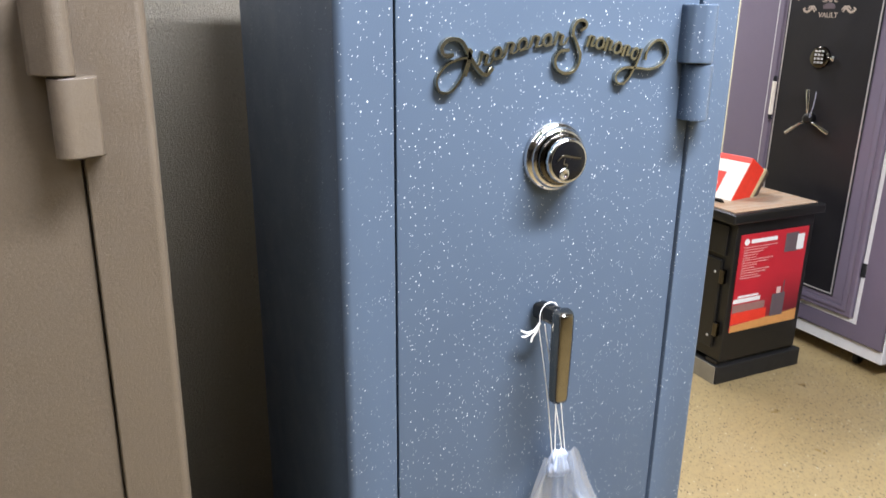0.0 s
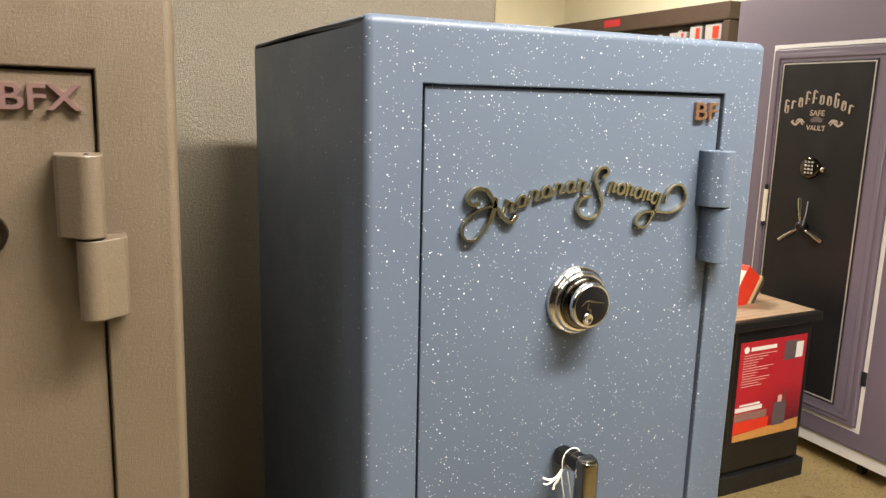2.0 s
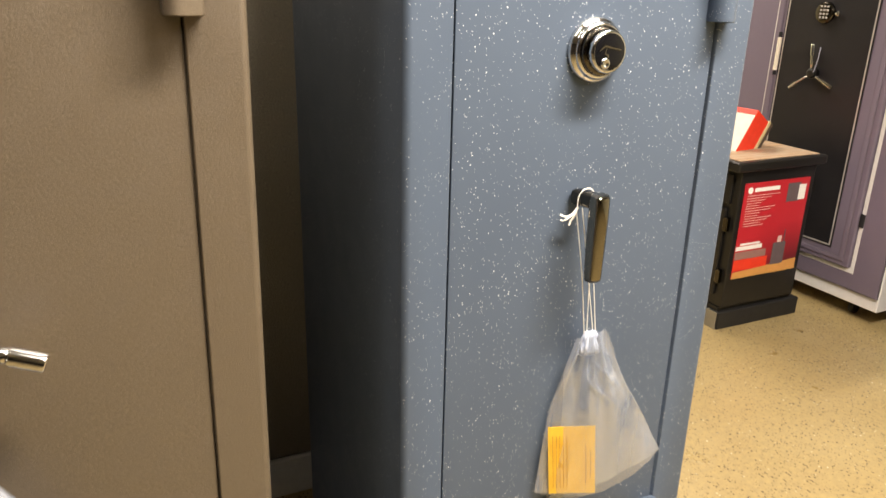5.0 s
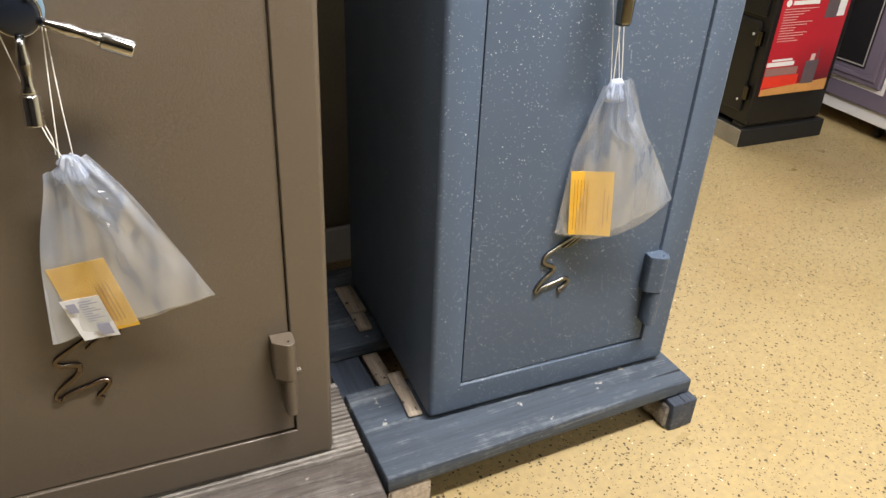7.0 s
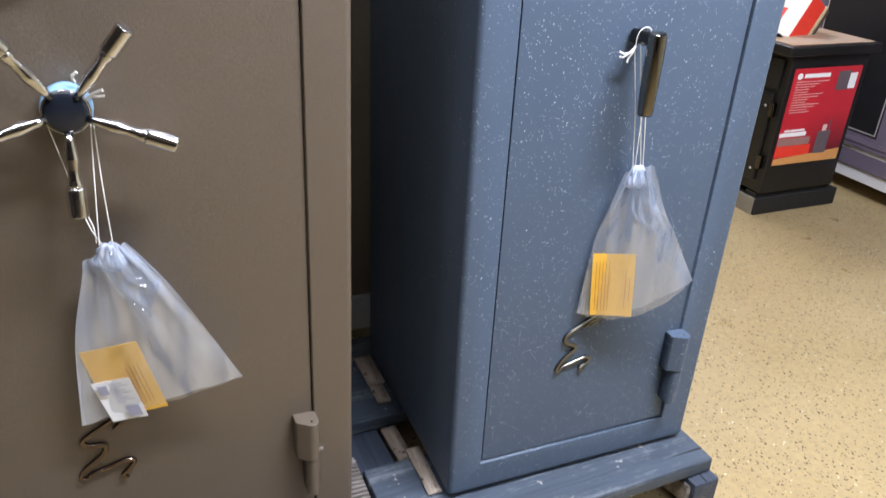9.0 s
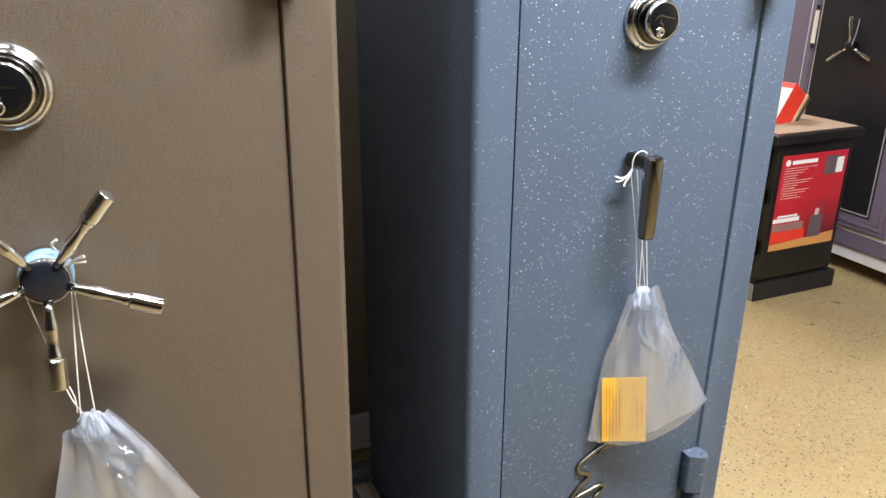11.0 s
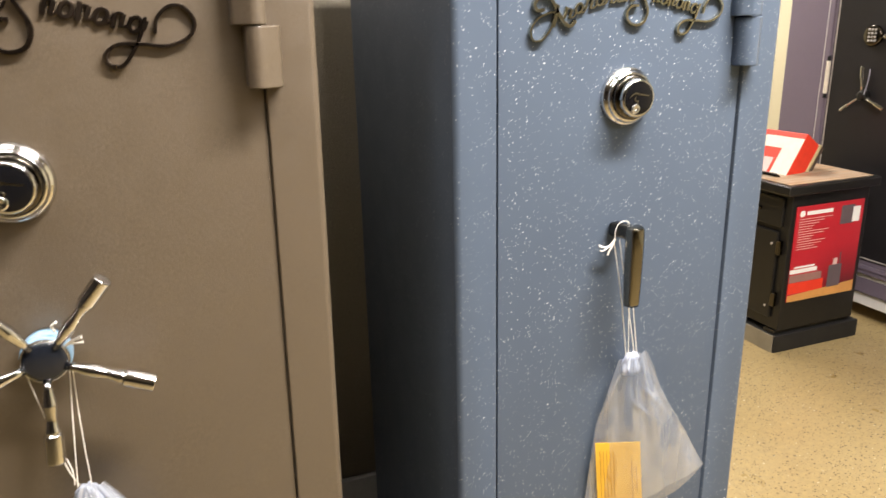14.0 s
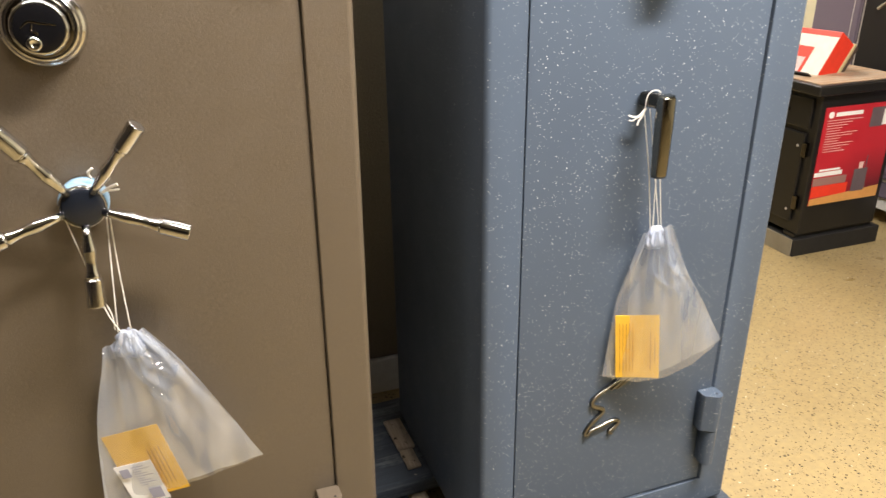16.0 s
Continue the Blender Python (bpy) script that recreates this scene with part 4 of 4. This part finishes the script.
part("wood_inlay", box(2.425, 2.880, 2.03, 2.49, 0.7435, 0.746), M_LIGHT_WOOD, top, "worn wood-grain top sheet")
drawer = part("drawer", box(2.443, 2.4545, 2.07, 2.45, 0.555, 0.680, 0.004), M_BLACK, stand)
part("drawer_pull", box(2.431, 2.4425, 2.18, 2.33, 0.61, 0.625, 0.003), M_GUNMETAL, drawer)
sdoor = part("door", box(2.441, 2.4545, 2.08, 2.45, 0.15, 0.535, 0.005), M_BLACK, stand)
for z in (0.21, 0.44):
    part("hinge", box(2.434, 2.4545, 2.056, 2.078, z, z + 0.06, 0.003), M_GUNMETAL, sdoor)
for z in (0.20, 0.48):
    part("bolt", turned(lathe([(0.006, 0), (0.005, 0.003), (0.002, 0.004)], 12), pose(2.4405, 2.105, z, 0, -90, 0)), M_SILVER, sdoor)
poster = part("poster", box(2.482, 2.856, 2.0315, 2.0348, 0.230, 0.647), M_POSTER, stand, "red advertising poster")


def print_on(x0, x1, z0, z1, material, lift=0.0006):
    bm = box(2.482 + 0.374 * x0, 2.482 + 0.374 * x1, 2.0315 - lift, 2.0314, 0.230 + 0.417 * z0, 0.230 + 0.417 * z1)
    part("print", bm, material, poster)


wedge = bmesh.new()
rim = [(2.482, 0.230), (2.856, 0.230), (2.856, 0.281), (2.70, 0.270), (2.482, 0.258)]
near_rim, far_rim = ([wedge.verts.new((x, y, z)) for x, z in rim] for y in (2.0307, 2.0314))
wedge.faces.new(near_rim)
wedge.faces.new(far_rim)
for k in range(len(rim)):
    wedge.faces.new((near_rim[k], near_rim[(k + 1) % len(rim)], far_rim[(k + 1) % len(rim)], far_rim[k]))
part("print", wedge, M_ORANGE, poster, "printed wooden floor")
print_on(0.0, 0.52, 0.085, 0.20, M_BRIGHT_RED, 0.0005)
print_on(0.0, 0.48, 0.205, 0.285, M_SHEET_PRINT)
print_on(0.0, 0.40, 0.301, 0.345, M_CARD)
print_on(0.06, 0.36, 0.355, 0.375, M_CARD)
print_on(0.58, 0.78, 0.09, 0.33, M_SLATE_PRINT, 0.0009)
print_on(0.64, 0.70, 0.331, 0.40, M_PINK_PRINT, 0.0009)
print_on(0.735, 0.75, 0.331, 0.46, M_SLATE_PRINT, 0.0009)
print_on(0.66, 0.86, 0.76, 0.955, M_SLATE_PRINT)
print_on(0.84, 0.95, 0.77, 0.93, M_CARD, 0.0009)
print_on(0.15, 0.53, 0.905, 0.945, M_CARD)
part("print", turned(lathe([(0.014, 0), (0.014, 0.0006), (0.004, 0.0007)], 20), pose(2.482 + 0.374 * 0.085, 2.0314, 0.230 + 0.417 * 0.925, 90, 0, 0)), M_CARD, poster)
for k in range(13):
    print_on(0.05, 0.05 + (0.55, 0.40, 0.32, 0.24, 0.22, 0.50, 0.42, 0.25, 0.22, 0.46, 0.40, 0.28, 0.34)[k] * 0.9, 0.866 - 0.026 * k, 0.8715 - 0.026 * k, M_PINK_PRINT)

# the red display box that leans on an easel
sign = thing("display_sign", pose(2.500, 2.172, 0.7470, 0, 34, 8), "red and white display box leaning on a small easel", "sign")
part("box", box(0.048, 0.150, 0.0, 0.245, 0.016, 0.232, 0.003), M_BRIGHT_RED, sign)
part("face", box(0.0465, 0.048, 0.002, 0.190, 0.020, 0.205), M_CREAM, sign, "white printed face")
part("print", box(0.0456, 0.0464, 0.085, 0.190, 0.024, 0.150), M_BRIGHT_RED, sign)
part("print", box(0.0448, 0.0455, 0.100, 0.186, 0.028, 0.100), M_PINK_PRINT, sign)
part("backing", box(0.151, 0.166, -0.004, 0.249, 0.008, 0.238, 0.002), M_TAN, sign, "thin wooden backing")
part("back_board", box(0.1665, 0.188, -0.002, 0.247, 0.008, 0.236, 0.002), M_SHELF, sign)
part("ledge", box(-0.02, 0.189, -0.004, 0.249, 0.001, 0.0075, 0.002), M_BLACK, sign)
part("easel_leg", turned(box(-0.004, 0.004, -0.02, 0.02, -0.13, 0.0, 0.002), Matrix.Translation((0.192, 0.12, 0.115)) @ pose(0, 0, 0, 0, -52, 0)), M_BLACK, sign, "black easel strut")


# ---- purple safe ----
GX = 3.08
purple = thing("gun_safe", pose(0, 0, 0), "tall purple safe with white sides and a black door panel", "safe")
part("body", box(GX + 0.012, 3.64, 1.768, 2.775, 0.077, 2.06, 0.006), M_WHITE_STEEL, purple, "white primed body", smooth=True)


def front_frame(y0, y1, z0, z1, oy0, oy1, oz0, oz1, x, deep, soft):
    """A flat frame in the yz plane round an opening, its face at x looking to -x."""
    bm = bmesh.new()

    def ring(a, b, c, d, q):
        return [bm.verts.new(p) for p in ((q, a, c), (q, b, c), (q, b, d), (q, a, d))]

    rings = [ring(y0, y1, z0, z1, x + deep), ring(y0, y1, z0, z1, x), ring(oy0, oy1, oz0, oz1, x), ring(oy0, oy1, oz0, oz1, x + deep)]
    for a, b in zip(rings, rings[1:] + rings[:1]):
        for k in range(4):
            bm.faces.new((a[k], a[(k + 1) % 4], b[(k + 1) % 4], b[k]))
    bmesh.ops.bevel(bm, geom=[e for e in bm.edges if all(v in rings[1] for v in e.verts) or all(v in rings[2] for v in e.verts)], offset=soft, segments=2, affect="EDGES")
    return bm


part("front_frame", front_frame(1.772, 2.771, 0.140, 2.055, 1.905, 2.535, 0.222, 1.830, GX - 0.004, 0.014, 0.005), M_PURPLE, purple, "purple painted front frame", smooth=True)
part("door_jamb", front_frame(1.899, 2.541, 0.216, 1.836, 1.917, 2.523, 0.234, 1.818, GX - 0.0055, 0.010, 0.001), M_WHITE_STEEL, purple, "bare white door jamb")
pdoor = part("door", box(GX - 0.028, GX + 0.008, 1.921, 2.519, 0.238, 1.814, 0.006), M_PURPLE, purple, "purple door", smooth=True)
part("door_moulding", front_frame(1.945, 2.500, 0.262, 1.795, 1.968, 2.482, 0.285, 1.772, GX - 0.034, 0.006, 0.003), M_PURPLE, pdoor, smooth=True)
part("door_panel", box(GX - 0.032, GX - 0.0285, 2.016, 2.466, 0.308, 1.758, 0.001), M_BLACK_PANEL, pdoor, "glossy black door panel")
part("panel_line", front_frame(2.022, 2.460, 0.314, 1.752, 2.028, 2.454, 0.320, 1.746, GX - 0.0335, 0.0014, 0.0003), M_SILVER, pdoor, "thin silver border line")
part("hinge", turned(lathe([(0.008, 0), (0.008, 0.19), (0.004, 0.193)], 16), pose(GX - 0.040, 2.474, 1.02)), M_SHADOW, pdoor, "dark hinge ends")
part("hinge_cover", turned(lathe([(0.0088, 0), (0.0092, 0.002), (0.0092, 0.146), (0.0088, 0.148)], 16), pose(GX - 0.0405, 2.474, 1.041)), M_CREAM, pdoor, "cream hinge cover")
# Short dark block breaks the white jamb strip here.
part("dark_piece", box(GX - 0.012, GX - 0.0062, 1.897, 1.919, 0.43, 0.49, 0.002), M_SHADOW, purple, "short dark piece on the white door jamb")
FACE = GX - 0.0325
TO_FACE = Matrix.Rotation(radians(-90), 4, "Z")


def on_panel(bm, y, z, lift=0.0):
    """Turn artwork made in the xz plane to the door panel, its middle at y, z."""
    return turned(bm, Matrix.Translation((FACE - lift, y, z)) @ TO_FACE)


arch = bmesh.new()
for k in range(10):
    a = -1 + 2 * k / 9
    tall = 0.054 if k in (0, 3, 4, 7) else 0.034
    x, z = 0.155 * a, 0.030 - 0.040 * a * a
    low = z - 0.020
    stroke([(x - 0.009, low), (x - 0.008, low + tall * 0.5), (x - 0.007, low + tall)], 0.0042, 0.0012, 0, arch, 3, False)
    if k not in (1, 3, 4, 9):
        stroke([(x + 0.006, low - 0.002), (x + 0.0065, low + 0.016), (x + 0.005, low + 0.032)], 0.0036, 0.0012, 0, arch, 3, False)
        stroke([(x - 0.010, low + 0.003), (x - 0.002, low - 0.004), (x + 0.004, low + 0.001)], 0.0018, 0.0012, 0, arch, 3, False)
    stroke([(x - 0.011, low + tall * 0.86), (x - 0.003, low + tall * 0.98), (x + 0.010, low + tall * 0.84)], 0.0030, 0.0012, 0, arch, 3)
    if k in (0, 2, 3, 4, 8):
        stroke([(x - 0.012, low + 0.020), (x, low + 0.024), (x + 0.008, low + 0.021)], 0.0022, 0.0012, 0, arch, 3, False)
part("maker_sign", on_panel(arch, 2.262, 1.570), M_GOLD_PRINT, pdoor, "faded gold arched sign")
part("sign_word", on_panel(lettering("SAFE", 0.070, 0.001), 2.262, 1.538), M_GOLD_PRINT, pdoor)
part("sign_word", on_panel(lettering("VAULT", 0.092, 0.001), 2.262, 1.475), M_GOLD_PRINT, pdoor)
mark = stroke([(-0.028, 0), (0, 0.006), (0.028, 0)], 0.012, 0.001, 0)
part("sign_mark", on_panel(mark, 2.262, 1.507), M_SLATE_PRINT, pdoor)
for side in (-1, 1):
    leaf = stroke([(side * 0.060, 0.002), (side * 0.075, 0.016), (side * 0.088, 0.004), (side * 0.104, -0.006), (side * 0.122, 0.004), (side * 0.114, 0.012)], 0.005, 0.001, 0)
    stroke([(side * 0.066, -0.006), (side * 0.086, 0.016), (side * 0.102, 0.006)], 0.004, 0.001, 0, leaf)
    part("sign_leaf", on_panel(leaf, 2.262, 1.494), M_GOLD_PRINT, pdoor)
keypad = part("keypad", turned(lathe([(0.046, 0), (0.046, 0.010), (0.040, 0.017), (0.02, 0.019)], 36), pose(FACE, 2.262, 1.305, 0, -90, 0)), M_GUNMETAL, pdoor, "round electronic keypad lock", smooth=True)
for r in range(4):
    for c in range(3):
        part("key", box(FACE - 0.0225, FACE - 0.0185, 2.253 + 0.016 * (c - 1), 2.262 + 0.016 * (c - 1), 1.327 - 0.0155 * r, 1.335 - 0.0155 * r, 0.001), M_SILVER, keypad)
part("battery_knob", turned(lathe([(0.008, 0), (0.008, 0.018), (0.013, 0.022), (0.013, 0.030), (0.006, 0.032)], 16), pose(FACE - 0.008, 2.221, 1.303, 90, 0, 0)), M_CHROME, keypad, smooth=True)
wheel = part("handle_hub", turned(lathe([(0.022, 0), (0.022, 0.03), (0.017, 0.036), (0.008, 0.037)], 24), pose(FACE, 2.262, 1.048, 0, -90, 0)), M_BLACK, pdoor, "black hub of a three-spoke handle", smooth=True)
for a in (97, 217, 337):
    turn = Matrix.Translation((FACE - 0.026, 2.262, 1.048)) @ TO_FACE @ Matrix.Rotation(radians(-a), 4, "Y") @ Matrix.Translation((0.018, 0, 0)) @ Matrix.Rotation(radians(90), 4, "Y")
    part("spoke", turned(lathe([(0.005, 0), (0.0065, 0.03), (0.0065, 0.055), (0.0095, 0.062), (0.0095, 0.105), (0.007, 0.108)], 16), turn), M_CHROME, wheel, smooth=True)
part("tag_string", cord([(FACE - 0.04, 2.226, 1.165), (FACE - 0.04, 2.229, 1.115), (FACE - 0.036, 2.243, 1.055)], 0.0022), M_GREY_INK, wheel)
for x, y in ((3.18, 1.93), (3.18, 2.60), (3.56, 1.93), (3.56, 2.60)):
    foot = part("caster", turned(lathe([(0.020, -0.014), (0.026, -0.010), (0.026, 0.010), (0.020, 0.014)], 20), pose(x, y, 0.0262, 90, 0, 0)), M_BLACK, purple, "black caster wheel")
    part("fork", box(x - 0.016, x + 0.016, y - 0.02, y + 0.02, 0.045, 0.078, 0.003), M_GUNMETAL, foot)

# the door stands a little open on its hinges
pdoor.matrix_world = Matrix.Translation((GX, 2.519, 0)) @ Matrix.Rotation(radians(0.6), 4, "Z") @ Matrix.Translation((-GX, -2.519, 0))

# ---- shelf unit by the far wall ----
shelf = thing("shelf_unit", pose(0, 0, 0), "dark brown wall-hung shelf with a deep top rail", "shelf")
part("top_rail", box(3.55, 3.655, 3.29, 5.06, 2.05, 2.152, 0.010), M_SHELF, shelf, smooth=True)
part("side", box(3.56, 3.655, 3.295, 3.345, 1.90, 2.048, 0.005), M_SHELF, shelf)
part("side", box(3.56, 3.655, 5.0, 5.05, 1.90, 2.048, 0.005), M_SHELF, shelf)
part("back_panel", box(3.645, 3.655, 3.348, 4.997, 1.90, 2.047), M_SHELF, shelf)
part("shelf_board", box(3.56, 3.644, 3.348, 4.997, 1.915, 1.940, 0.003), M_SHELF, shelf)
part("price_tag", box(3.5445, 3.5495, 4.25, 4.42, 2.085, 2.132), M_RED, shelf, "red price tag on the rail")


def blister(y, z, w, h, red):
    t = thing("blister_pack", pose(3.575, y, z), "clear blister pack with red card inside", "package", "packs on the shelf")
    part("shell", box(0, 0.05, -w / 2, w / 2, 0.001, h, 0.008), M_CLEAR, t, smooth=True)
    part("card", box(-0.003, -0.0005, -w * 0.36, -w * 0.36 + w * red, 0.012, h * 0.86), M_BRIGHT_RED, t)
    part("hang_tab", box(0.02, 0.024, -w * 0.12, w * 0.12, h + 0.001, h + 0.012), M_CLEAR, t)


for y, w, h, red in ((3.43, 0.13, 0.095, 0.35), (3.57, 0.10, 0.092, 0.3), (3.72, 0.15, 0.068, 0.12), (3.90, 0.14, 0.055, 0.2)):
    blister(y, 1.9405, w, h, red)

# ---- side cabinet at the right of the purple safe ----
side = thing("cabinet", pose(0, 0, 0), "slate-grey base cabinet with a tan overhanging hutch", "cabinet")
part("base", box(2.995, 3.64, 0.95, 1.527, 0, 0.822, 0.008), M_GREY_STEEL, side, smooth=True)
part("hutch", box(2.950, 3.64, 0.93, 1.665, 0.823, 1.60, 0.006), M_TAN, side, "tan laminate hutch", smooth=True)
